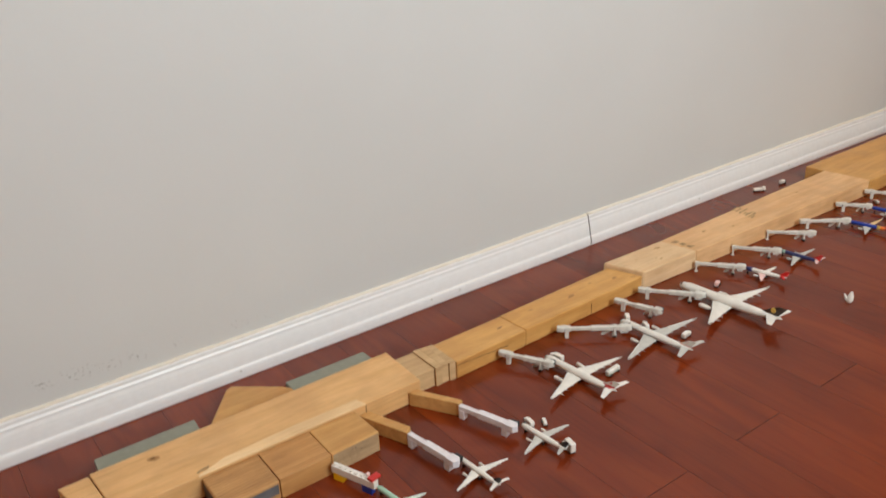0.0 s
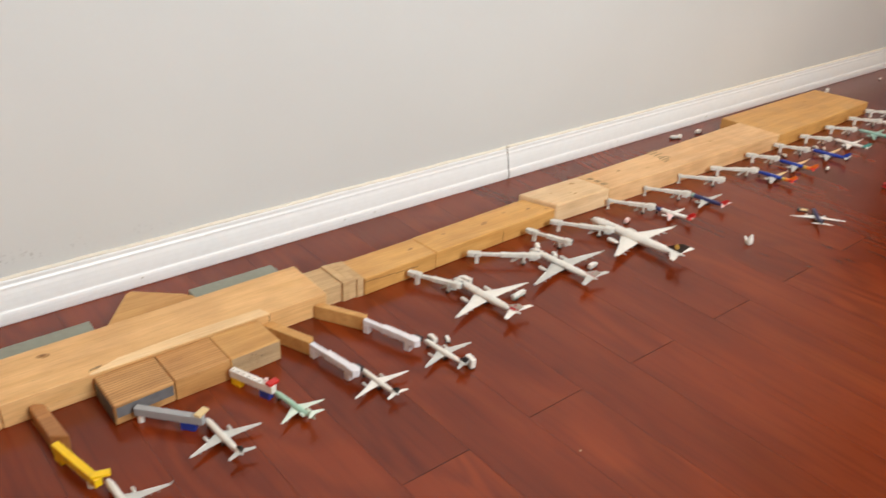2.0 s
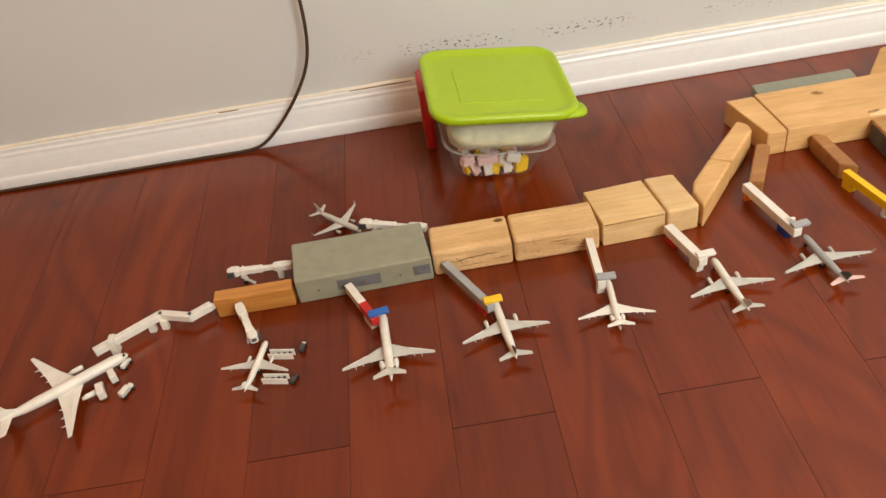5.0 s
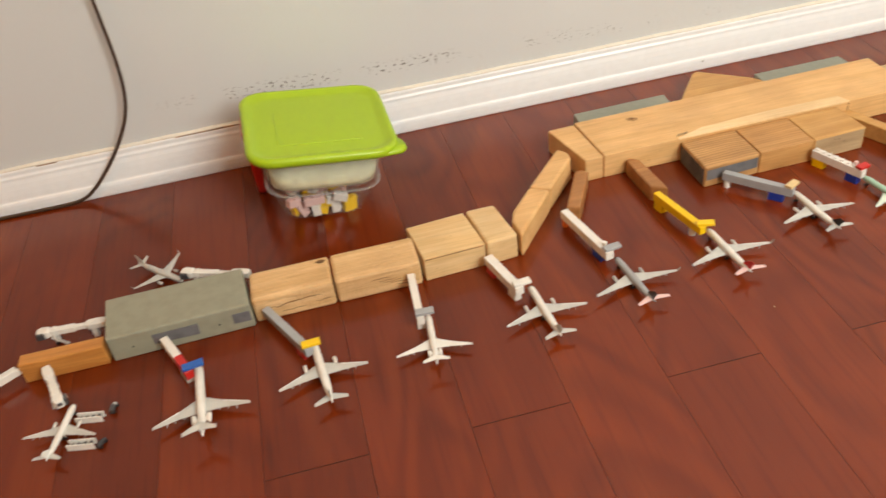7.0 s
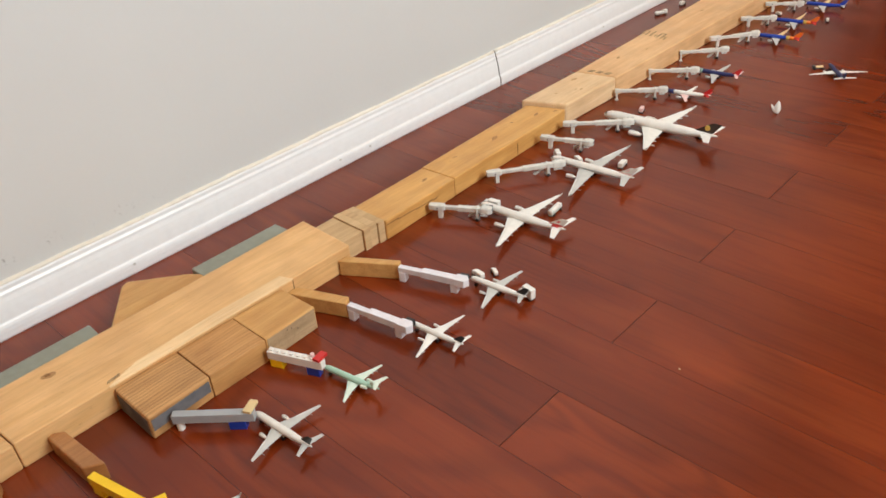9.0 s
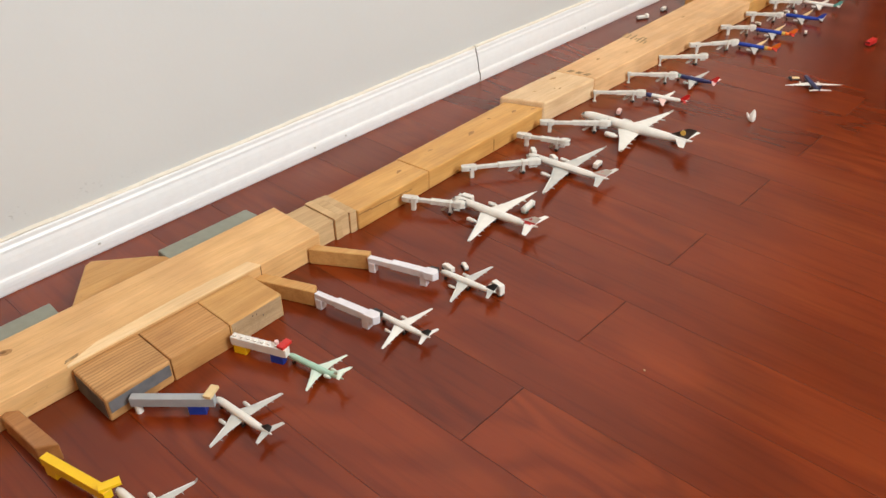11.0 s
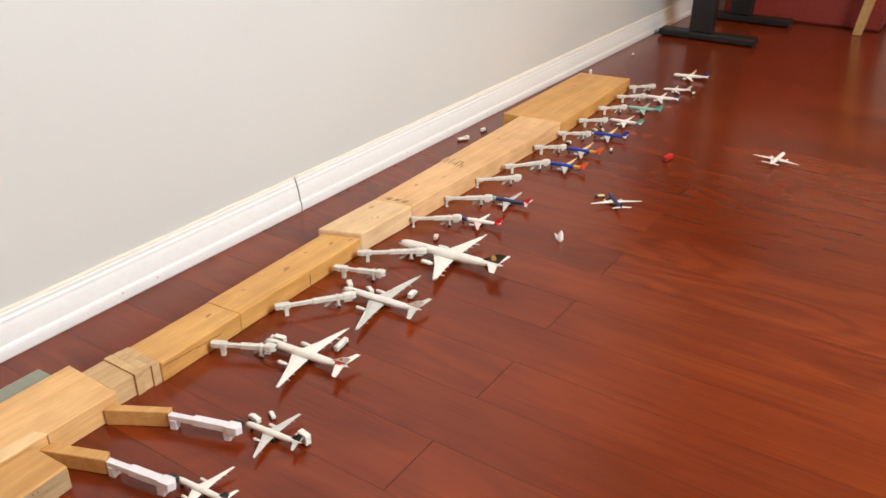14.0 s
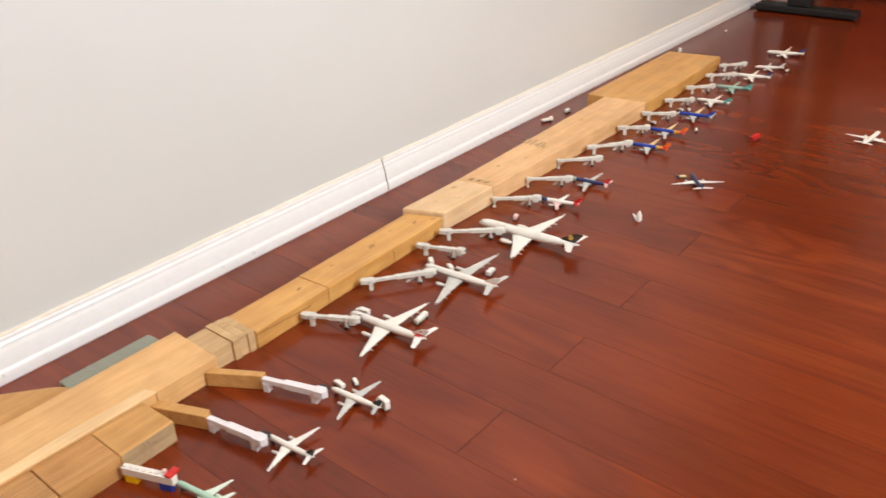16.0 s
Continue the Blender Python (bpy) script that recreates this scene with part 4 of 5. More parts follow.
PLANES = [
    # nose, heading, length, span, label, body, wing, fin, engines, winglet
    ((-1.509, -0.394), 76, 0.066, 0.066, "white toy regional jet with open doors", M_WHITE, M_SILVER, M_WHITE, "under", 0.0),
    ((-1.394, -0.383), 93, 0.094, 0.085, "white toy jet with rear engines and grey wings", M_WHITE, M_SILVER, M_WHITE, "rear", 0.0),
    ((-1.412, -0.244), -45, 0.072, 0.066, "grey toy airliner behind the grey block", M_SILVER, M_SILVER, M_SILVER, "under", 0.004),
    ((-1.284, -0.389), 96, 0.086, 0.082, "white toy airliner with grey wings", M_WHITE, M_SILVER, M_DGREY, "under", 0.0),
    ((-1.170, -0.388), 85, 0.072, 0.070, "small white toy jet with rear engines", M_WHITE, M_WHITE, M_SILVER, "rear", 0.0),
    ((-1.064, -0.383), 94, 0.080, 0.080, "white toy airliner with pale grey wings", M_WHITE, M_SILVER, M_SILVER, "under", 0.0),
    ((-0.968, -0.371), 96, 0.078, 0.087, "grey toy airliner with winglets and dark tail", M_GREY, M_SILVER, M_DGREY, "under", 0.005),
    ((-0.862, -0.361), 94, 0.080, 0.086, "white toy airliner with grey winglets and red tail", M_WHITE, M_SILVER, M_RED, "under", 0.005),
    ((-0.747, -0.333), 94, 0.078, 0.081, "white toy airliner with a black tail mark", M_WHITE, M_SILVER, M_BLACK, "under", 0.0),
    ((-0.664, -0.335), 99, 0.070, 0.058, "mint green toy jet with rear engines", M_MINT, M_PALEMINT, M_PALEMINT, "rear", 0.0),
    ((-0.561, -0.355), 95, 0.069, 0.078, "white toy airliner with a black tail", M_WHITE, M_WHITE, M_BLACK, "under", 0.0),
    ((-0.462, -0.351), 96, 0.075, 0.078, "white toy airliner at a white jet bridge", M_WHITE, M_SILVER, M_BLACK, "under", 0.0),
    ((-0.335, -0.255), 95, 0.128, 0.142, "large white toy airliner with red and white tail", M_WHITE, M_WHITE, M_RED, "under", 0.003),
    ((-0.179, -0.253), 95, 0.128, 0.160, "large white toy airliner with grey wings and pink tail", M_WHITE, M_SILVER, M_PINK, "under", 0.004),
    ((-0.020, -0.235), 95, 0.178, 0.160, "large white toy airliner with black and gold tail", M_WHITE, M_WHITE, M_ESPRESSO, "under", 0.005),
    ((0.116, -0.261), 103, 0.073, 0.064, "white toy airliner with navy nose and red tail", M_WHITE, M_PINK, M_RED, "under", 0.0),
    ((0.219, -0.259), 98, 0.075, 0.088, "navy toy airliner with a red tail", M_NAVY, M_SILVER, M_RED, "under", 0.0),
    ((0.428, -0.268), 101, 0.076, 0.086, "blue toy airliner with an orange tail", M_BLUE, M_SILVER, M_ORANGEPAINT, "under", 0.004),
    ((0.523, -0.259), 101, 0.076, 0.092, "blue toy airliner with an orange tail", M_BLUE, M_SILVER, M_ORANGEPAINT, "under", 0.004),
    ((0.642, -0.264), 102, 0.077, 0.096, "blue toy airliner with a white tail tip", M_BLUE, M_SILVER, M_BLUE, "under", 0.004),
    ((0.750, -0.258), 98, 0.076, 0.086, "white toy airliner with a dark green tail", M_WHITE, M_WHITE, M_TEAL, "under", 0.004),
    ((0.862, -0.256), 103, 0.080, 0.098, "grey-green toy airliner with a teal tail", M_TEALGREY, M_TEALGREY, M_TEAL, "under", 0.0),
    ((0.969, -0.257), 103, 0.084, 0.098, "white toy airliner with a navy tail", M_WHITE, M_WHITE, M_NAVY, "under", 0.0),
    ((1.060, -0.272), 112, 0.068, 0.078, "small white toy airliner", M_WHITE, M_SILVER, M_SILVER, "under", 0.0),
    ((1.202, -0.248), 104, 0.092, 0.100, "white toy airliner with a navy tail", M_WHITE, M_WHITE, M_NAVY, "under", 0.005),
    ((0.357, -0.425), 41, 0.072, 0.090, "navy toy airliner parked alone on the floor", M_NAVY, M_WHITE, M_NAVY, "under", 0.0),
    ((-1.648, -0.383), 31, 0.130, 0.130, "large white toy airliner at the end bridge", M_WHITE, M_WHITE, M_WHITE, "under", 0.0),
    ((0.752, -0.637), -5, 0.088, 0.088, "white toy airliner parked alone on the floor", M_WHITE, M_WHITE, M_WHITE, "under", 0.0),
]
LIVERY = {      # painted bands along the fuselage, from and to as shares of its length
    "large white toy airliner with red and white tail": dict(bands=[(0.855, 0.925, M_RED)], stripe=M_RED),
    "white toy airliner with navy nose and red tail": dict(bands=[(0.0, 0.20, M_NAVY), (0.84, 0.93, M_RED)], tail_mat=M_RED, wing2=M_WHITE),
    "navy toy airliner with a red tail": dict(bands=[(0.0, 0.16, M_TEALGREY), (0.86, 0.90, M_WHITE), (0.90, 0.96, M_RED)], tail_mat=M_PINK),
    "blue toy airliner with an orange tail": dict(bands=[(0.66, 0.74, M_GOLD), (0.74, 0.84, M_ORANGEPAINT), (0.84, 0.97, M_RED)], tail_mat=M_RED, wing2=M_CREAM),
    "blue toy airliner with a white tail tip": dict(bands=[(0.0, 0.06, M_WHITE), (0.93, 0.97, M_WHITE)], wing2=M_CREAM),
    "white toy airliner with a dark green tail": dict(bands=[(0.80, 0.92, M_TEAL)], tail_mat=M_SILVER),
    "grey-green toy airliner with a teal tail": dict(bands=[(0.74, 0.96, M_TEAL)], tail_mat=M_TEAL),
    "large white toy airliner with black and gold tail": dict(disc=M_GOLD),
    "large white toy airliner with grey wings and pink tail": dict(line=M_GREY, stripe=M_PINK),
    "white toy airliner with grey winglets and red tail": dict(tail_mat=M_PINK),
    "grey toy airliner with winglets and dark tail": dict(tail_mat=M_PINK),
}
for nose, hd, ln, sp, label, body, wing_m, fin_m, eng, wl in PLANES:
    big = sp > 0.12
    mark = M_RED if big and fin_m in (M_RED, M_PINK) else None      # tail mark of the large ones
    airliner(nose, hd, ln, sp if big else sp * 1.025, label, body, wing_m, M_WHITE if mark else fin_m, eng, wl, mark=mark and (fin_m if fin_m is M_RED else M_PINK), engine_mat=M_WHITE if body is M_WHITE else None, radius=ln * 0.042 if big else None, at=0.36 if big else (0.45 if eng == "rear" else 0.335), tip=0.028 if big else 0.034, **LIVERY.get(label, {}))


# ---- toy jet bridges ----
def brick_mesh(x0, x1, w, z0, z1, studs=True):
    bm = box(x0, x1, -w / 2, w / 2, z0, z1, 0.0003)
    if studs:
        n = max(1, round((x1 - x0) / 0.008))
        for i in range(n):
            cx = x0 + (i + 0.5) * (x1 - x0) / n
            cylinder((cx, 0, z1 - 0.0004), (cx, 0, z1 + 0.0017), 0.0024, n=10, bm=bm)
    return bm


def brick_bridge(a, b, label, main, studs, feet, cab, w=0.008, z0=0.0098, z1=0.0194, end=None, knob=None):
    """a: terminal end, b: plane end; feet: (from, to, material, round); cab: (material, length, turn)."""
    a, b = Vector((*a, 0)), Vector((*b, 0))
    d = b - a
    t = thing("brick_jet_bridge", label, "toy bridge", Matrix.Translation(a) @ Matrix.Rotation(math.atan2(d.y, d.x), 4, "Z"), "toy jet bridges")
    L = d.length
    cut = L if end is None else L * 0.55
    part("tunnel", brick_mesh(0, cut, w, z0, z1, studs), main, t)
    if end is not None:
        part("end_brick", brick_mesh(cut, L, w, z0, z1, studs), end, t)
    for f0, f1, mat, rnd in feet:
        if rnd:
            part("foot", cylinder((f0, 0, 0), (f0, 0, z0), 0.0036, n=14), mat, t)
        else:
            part("foot", box(f0, f1, -0.0038, 0.0038, 0, z0, 0.0003), mat, t)
    mat, cl, turn = cab
    ob = part("cab", box(-0.004, cl - 0.004, -0.004, 0.004, z1 + 0.0002, z1 + 0.0034, 0.0003), mat, t)
    ob.matrix_local = pose(L - 0.005, 0, 0, 0, 0, turn)
    if knob is not None:
        part("knob", cylinder((L - 0.012, 0.0015, z1 - 0.0005), (L - 0.012, 0.0015, z1 + 0.0050), 0.0022, n=10), knob, t)
    return t


brick_bridge((-1.426, -0.343), (-1.400, -0.400), "white and red brick-built toy jet bridge", M_BRICKWHITE, False, [(0.040, 0.056, M_BRICKWHITE, False)], (M_LBLUE, 0.020, 75), end=M_RED)
brick_bridge((-1.325, -0.334), (-1.288, -0.408), "grey brick-built toy jet bridge with yellow cab", M_GREY, False, [(0.060, 0.074, M_RED, False)], (M_YELLOW, 0.018, 68))
brick_bridge((-1.175, -0.334), (-1.179, -0.402), "narrow white brick-built toy jet bridge", M_BRICKWHITE, False, [(0.056, 0.064, M_BRICKWHITE, False)], (M_GREY, 0.018, 90), w=0.0075)
brick_bridge((-1.093, -0.334), (-1.077, -0.394), "white brick-built toy jet bridge on a red foot", M_BRICKWHITE, False, [(0.002, 0.016, M_RED, False), (0.045, 0.058, M_BRICKWHITE, False)], (M_BRICKWHITE, 0.018, 80), w=0.0095)
brick_bridge((-0.993, -0.287), (-0.975, -0.374), "white brick-built toy jet bridge on orange and blue feet", M_BRICKWHITE, False, [(0.002, 0.007, M_ORANGEPAINT, False), (0.062, 0.077, M_BLUE, False)], (M_GREY, 0.018, 85), w=0.009, knob=M_BRICKWHITE)
brick_bridge((-0.888, -0.293), (-0.871, -0.369), "yellow brick-built toy jet bridge on a white foot", M_YELLOW, False, [(0.002, 0.015, M_YELLOW, False), (0.062, 0.07, M_BRICKWHITE, True)], (M_YELLOW, 0.018, 60))
brick_bridge((-0.803, -0.284), (-0.752, -0.342), "grey brick toy jet bridge with tan cab", M_GREY, False, [(0.005, 0.01, M_BRICKWHITE, True), (0.052, 0.068, M_BLUE, False)], (M_CREAM, 0.016, 75))
brick_bridge((-0.690, -0.281), (-0.667, -0.339), "white studded brick toy jet bridge with red cab", M_BRICKWHITE, True, [(0.002, 0.016, M_YELLOW, False), (0.044, 0.058, M_BLUE, False)], (M_RED, 0.014, 80), knob=M_PINK)


def print_bridge(a, b, label):
    a, b = Vector((*a, 0)), Vector((*b, 0))
    d = b - a
    t = thing("printed_jet_bridge", label, "toy bridge", Matrix.Translation(a) @ Matrix.Rotation(math.atan2(d.y, d.x), 4, "Z"), "toy jet bridges")
    L = d.length
    part("tunnel", box(0, L * 0.42, -0.0035, 0.0035, 0.012, 0.0185, 0.0004), M_PRINT, t)
    part("outer_tunnel", box(L * 0.36, L * 0.92, -0.0045, 0.0045, 0.0115, 0.020, 0.0004), M_PRINT, t)
    part("leg", box(0.001, 0.009, -0.0042, 0.0042, 0, 0.0125, 0.0004), M_PRINT, t)
    part("leg", box(L * 0.80, L * 0.80 + 0.008, -0.0042, 0.0042, 0, 0.012, 0.0004), M_PRINT, t)
    cab = part("cab", prism([(L * 0.86, -0.006), (L + 0.001, -0.006), (L + 0.005, 0.0), (L + 0.001, 0.006), (L * 0.86, 0.006)], 0.0112, 0.0205, 0.0004), M_PRINT, t)
    part("bellows", box(L * 0.885, L + 0.001, 0.0057, 0.0112, 0.0122, 0.0192, 0.0004), M_BLACK, cab)
    return t


print_bridge((-0.588, -0.288), (-0.575, -0.366), "white printed toy jet bridge on two legs")
print_bridge((-0.505, -0.281), (-0.480, -0.359), "white printed toy jet bridge on two legs")


def model_bridge(a, b, label, mat=M_BRIDGE, slim=False):
    """Scale-model boarding bridge: rotunda on a leg, two telescoping tunnels, wheeled lift column, cab."""
    a, b = Vector((*a, 0)), Vector((*b, 0))
    d = b - a
    t = thing("model_jet_bridge", label, "toy bridge", Matrix.Translation(a) @ Matrix.Rotation(math.atan2(d.y, d.x), 4, "Z"), "toy jet bridges")
    L = d.length
    if slim:
        hub = part("rotunda", box(-0.001, 0.006, -0.0028, 0.0028, 0.0120, 0.0182, 0.0004), mat, t)
        part("rotunda_leg", box(0.0006, 0.0034, -0.0016, 0.0016, 0, 0.0122, 0.0003), mat, t)
        part("foot_plate", box(-0.0006, 0.0046, -0.0026, 0.0026, 0, 0.0010), mat, t)
        part("entry_tunnel", box(0.006, 0.017, -0.0026, 0.0026, 0.0128, 0.0172, 0.0003), mat, t)
    else:
        hub = part("rotunda", prism([(-0.004, -0.0036), (0.004, -0.0050), (0.0145, -0.0046), (0.017, -0.0030), (0.017, 0.0030), (0.0145, 0.0046), (0.004, 0.0050), (-0.004, 0.0036)], 0.0120, 0.0186, 0.0004), mat, t)
        part("pivot", cylinder((0.0075, -0.0052, 0.0150), (0.0075, -0.0046, 0.0150), 0.0010, n=8), M_DGREY, hub)
        part("pivot_cap", cylinder((0.0098, 0, 0.0184), (0.0098, 0, 0.0194), 0.0032, n=12), mat, hub)
        part("rotunda_leg", box(0.0080, 0.0135, -0.0032, 0.0032, 0, 0.0122, 0.0003), mat, t)
    part("inner_tunnel", box(0.016, L * 0.55, -0.0026, 0.0026, 0.0128, 0.0172, 0.0003), mat, t)
    outer = part("outer_tunnel", box(L * 0.45, L * 0.87, -0.0035, 0.0035, 0.0122, 0.0180, 0.0003), mat, t)
    for u in (0.462, 0.60, 0.73):
        part("tunnel_rib", box(L * u, L * u + 0.0008, -0.0038, 0.0038, 0.0120, 0.0183), mat, outer)
    col = part("lift_column", box(L * 0.770, L * 0.805, -0.0044, 0.0044, 0.0030, 0.0188, 0.0003), mat, t)
    part("axle", box(L * 0.755, L * 0.82, -0.0034, 0.0034, 0.0018, 0.0036, 0.0003), M_SILVER, col)
    for side in (-1, 1):
        part("wheel", cylinder((L * 0.787, side * 0.0034, 0.0022), (L * 0.787, side * 0.0050, 0.0022), 0.0022, n=10), M_BLACK, col)
    # service stairs down from the tunnel: two stringers and a rail
    for off in (0.0050, 0.0068):
        part("stair_stringer", slab(((L * 0.80, off, 0.0125), (L * 0.835, off, 0.0120)), ((L * 0.60, off, 0.0012), (L * 0.64, off, 0.0)), 0.0007, 0.0007, "y"), mat, t)
    part("stair_rail", cylinder((L * 0.82, 0.0068, 0.0150), (L * 0.62, 0.0068, 0.0040), 0.0005, n=6), M_SILVER, t)
    cab = part("cab", prism([(L * 0.85, -0.0044), (L - 0.002, -0.0054), (L + 0.003, -0.0030), (L + 0.0035, 0.0030), (L - 0.001, 0.0056), (L * 0.86, 0.0050)], 0.0112, 0.0192, 0.0007), mat, t)
    part("bellows", box(L * 0.92, L + 0.0028, 0.0046, 0.0074, 0.0120, 0.0188, 0.0004), M_DGREY, cab)
    part("cab_roof", prism([(L * 0.88, -0.0036), (L - 0.001, -0.0040), (L + 0.001, 0.0), (L - 0.002, 0.0040), (L * 0.88, 0.0036)], 0.0192, 0.0199, 0.0002), mat, cab)
    part("cab_window", box(L + 0.0026, L + 0.0038, -0.0022, 0.0024, 0.0142, 0.0178), M_DGREY, cab)
    part("cab_step", box(L * 0.86, L * 0.97, -0.0066, -0.0054, 0.0095, 0.0112), M_SILVER, cab)
    return t


MODEL = [((-0.381, -0.216), (-0.346, -0.282)), ((-0.272, -0.219), (-0.190, -0.282)), ((-0.143, -0.213), (-0.118, -0.279)), ((-0.087, -0.212), (-0.026, -0.288)),
         ((0.350, -0.219), (0.418, -0.273)), ((0.477, -0.216), (0.513, -0.262)), ((0.582, -0.216), (0.617, -0.270)), ((0.685, -0.217), (0.725, -0.262)),
         ((0.794, -0.217), (0.840, -0.260)), ((0.906, -0.215), (0.952, -0.264)), ((1.000, -0.208), (1.049, -0.252))]
for a, b in MODEL:
    model_bridge(a, b, "pale grey scale-model jet bridge with a wheeled column")
for a, b in (((0.057, -0.206), (0.105, -0.268)), ((0.158, -0.206), (0.205, -0.269)), ((0.260, -0.206), (0.317, -0.265))):
    model_bridge(a, b, "slim pale grey scale-model jet bridge on a thin leg", slim=True)
model_bridge((-1.538, -0.347), (-1.520, -0.396), "off-white scale-model jet bridge at the orange block", mat=M_WHITE)
model_bridge((-1.342, -0.266), (-1.408, -0.240), "off-white scale-model jet bridge behind the grey block", mat=M_WHITE)
model_bridge((-1.490, -0.292), (-1.553, -0.288), "off-white scale-model jet bridge behind the grey block", mat=M_WHITE)


# bent covered walkway at the end of the row
walkway = thing("toy_walkway", "off-white bent covered toy walkway", "toy bridge", group="toy jet bridges")
SNAKE = [(-1.680, -0.376), (-1.621, -0.337), (-1.589, -0.348), (-1.570, -0.336)]
for (ax, ay), (bx, by) in zip(SNAKE, SNAKE[1:]):
    d = math.hypot(bx - ax, by - ay)
    part("section", box(-0.0015, d + 0.0015, -0.0037, 0.0037, 0.0100, 0.0178, 0.0004), M_WHITE, walkway).matrix_local = Matrix.Translation((ax, ay, 0)) @ Matrix.Rotation(math.atan2(by - ay, bx - ax), 4, "Z")
part("end_link", box(-1.571, -1.5645, -0.340, -0.335, 0.012, 0.017, 0.0004), M_WHITE, walkway)
for lx, ly in ((-1.632, -0.344), (-1.619, -0.343)):
    part("leg", box(lx - 0.0035, lx + 0.0035, ly - 0.003, ly + 0.003, 0, 0.011, 0.0004), M_WHITE, walkway)
part("lift_column", box(-1.668, -1.662, -0.373, -0.361, 0, 0.0205, 0.0004), M_WHITE, walkway)


# ---- container, cord, desk, crumbs ----
def rounded(w, d, r, n=5):
    pts = []
    for cx, cy, a0 in ((w / 2 - r, d / 2 - r, 0), (-w / 2 + r, d / 2 - r, 90), (-w / 2 + r, -d / 2 + r, 180), (w / 2 - r, -d / 2 + r, 270)):
        for i in range(n + 1):
            a = radians(a0 + 90 * i / n)
            pts.append((cx + r * math.cos(a), cy + r * math.sin(a)))
    return pts


def shell(levels, bm=None, cap0=True, cap1=False):
    """levels: (z, width, depth, radius): stacked rounded outlines joined into a skin."""
    b = bmesh.new()
    rows = [[b.verts.new((x, y, z)) for x, y in rounded(w, d, r)] for z, w, d, r in levels]
    n = len(rows[0])
    for r0, r1 in zip(rows, rows[1:]):
        for i in range(n):
            b.faces.new((r0[i], r0[(i + 1) % n], r1[(i + 1) % n], r1[i]))
    if cap0:
        b.faces.new(rows[0][::-1])
    if cap1:
        b.faces.new(rows[-1])
    return joined(bm, b)


# the whole stack is tilted to fit the lid's outline from the camera: its far side stands a little high
STACK = Matrix.Translation((-1.2490, -0.1345, 0.0012)) @ pose(0, 0, 0, 2.0, 8.2, 1.5)
tub = thing("storage_tub", "clear plastic tub of loose toy bricks, leaning by the wall", "container", STACK)
TUB = [(0.0062, 0.088, 0.084, 0.018), (0.0090, 0.096, 0.092, 0.021), (0.0290, 0.107, 0.108, 0.023), (0.0304, 0.110, 0.111, 0.024), (0.0530, 0.120, 0.129, 0.026), (0.0538, 0.128, 0.137, 0.028), (0.0560, 0.130, 0.139, 0.028), (0.0568, 0.127, 0.136, 0.027)]
part("tub_body", shell(TUB + [(z + 0.0003, w - 0.0035, d - 0.0035, r - 0.001) for z, w, d, r in TUB[4::-1]], cap1=True), M_CLEAR, tub, "clear ribbed plastic", smooth=True)
part("tub_rim", shell([(0.0532, 0.1225, 0.1315, 0.027), (0.0542, 0.1315, 0.1405, 0.029), (0.0552, 0.1315, 0.1405, 0.029), (0.0552, 0.1285, 0.1375, 0.028)], cap0=False), M_RIM, tub, "thick clear rolled rim", smooth=True)
top = thing("lidded_container", "frosted plastic container with lime green lid, stacked on a tub", "container", STACK @ pose(0, 0, 0.0545))
part("container_body", shell([(0.0, 0.110, 0.118, 0.020), (0.003, 0.119, 0.127, 0.023), (0.010, 0.123, 0.131, 0.025), (0.048, 0.136, 0.144, 0.027), (0.048, 0.1335, 0.1415, 0.026), (0.011, 0.1205, 0.1285, 0.024), (0.004, 0.116, 0.124, 0.021)], cap1=True), M_FROST, top, "frosted translucent plastic", smooth=True)
lid = part("lid", shell([(0.0440, 0.159, 0.154, 0.025), (0.0470, 0.165, 0.160, 0.028), (0.0520, 0.1665, 0.1615, 0.028), (0.0548, 0.163, 0.158, 0.027), (0.0556, 0.157, 0.152, 0.025), (0.0548, 0.151, 0.146, 0.022), (0.0520, 0.143, 0.138, 0.019), (0.0516, 0.132, 0.127, 0.017), (0.0521, 0.109, 0.104, 0.012)], cap1=True), M_LIME, top, "lime green snap-on lid", smooth=True)
part("lid_tab", shell([(0.0452, 0.036, 0.026, 0.010), (0.0470, 0.038, 0.028, 0.011), (0.0508, 0.036, 0.026, 0.010)], cap1=True), M_LIME, lid, smooth=True).matrix_local = pose(0.0715, -0.0625, 0, 0, 0, 10)
for u0, u1, v0, v1 in ((-0.044, 0.046, -0.0455, -0.0440), (-0.047, -0.0455, -0.044, 0.030)):
    part("lid_ridge", box(u0, u1, v0, v1, 0.0510, 0.0528, 0.0004), M_LIME, lid, "faint moulded ridge")
wave = bmesh.new()
ring = rounded(0.117, 0.125, 0.022, 8)
lo = [wave.verts.new((x, y, 0.0045)) for x, y in ring]
hi = [wave.verts.new((x * 1.035, y * 1.035, 0.020 + 0.0060 * math.sin(x * 105 + 1.1) * (1 if y < 0 else 0.4))) for x, y in ring]
crown = wave.verts.new((0, 0, 0.024))
for i in range(len(ring)):
    j = (i + 1) % len(ring)
    wave.faces.new((lo[i], lo[j], hi[j], hi[i]))
    wave.faces.new((hi[i], hi[j], crown))
wave.faces.new(lo[::-1])
part("filling", wave, M_FILL, top, "pale cream contents in loose folds", smooth=True)
rnd = random.Random(4)
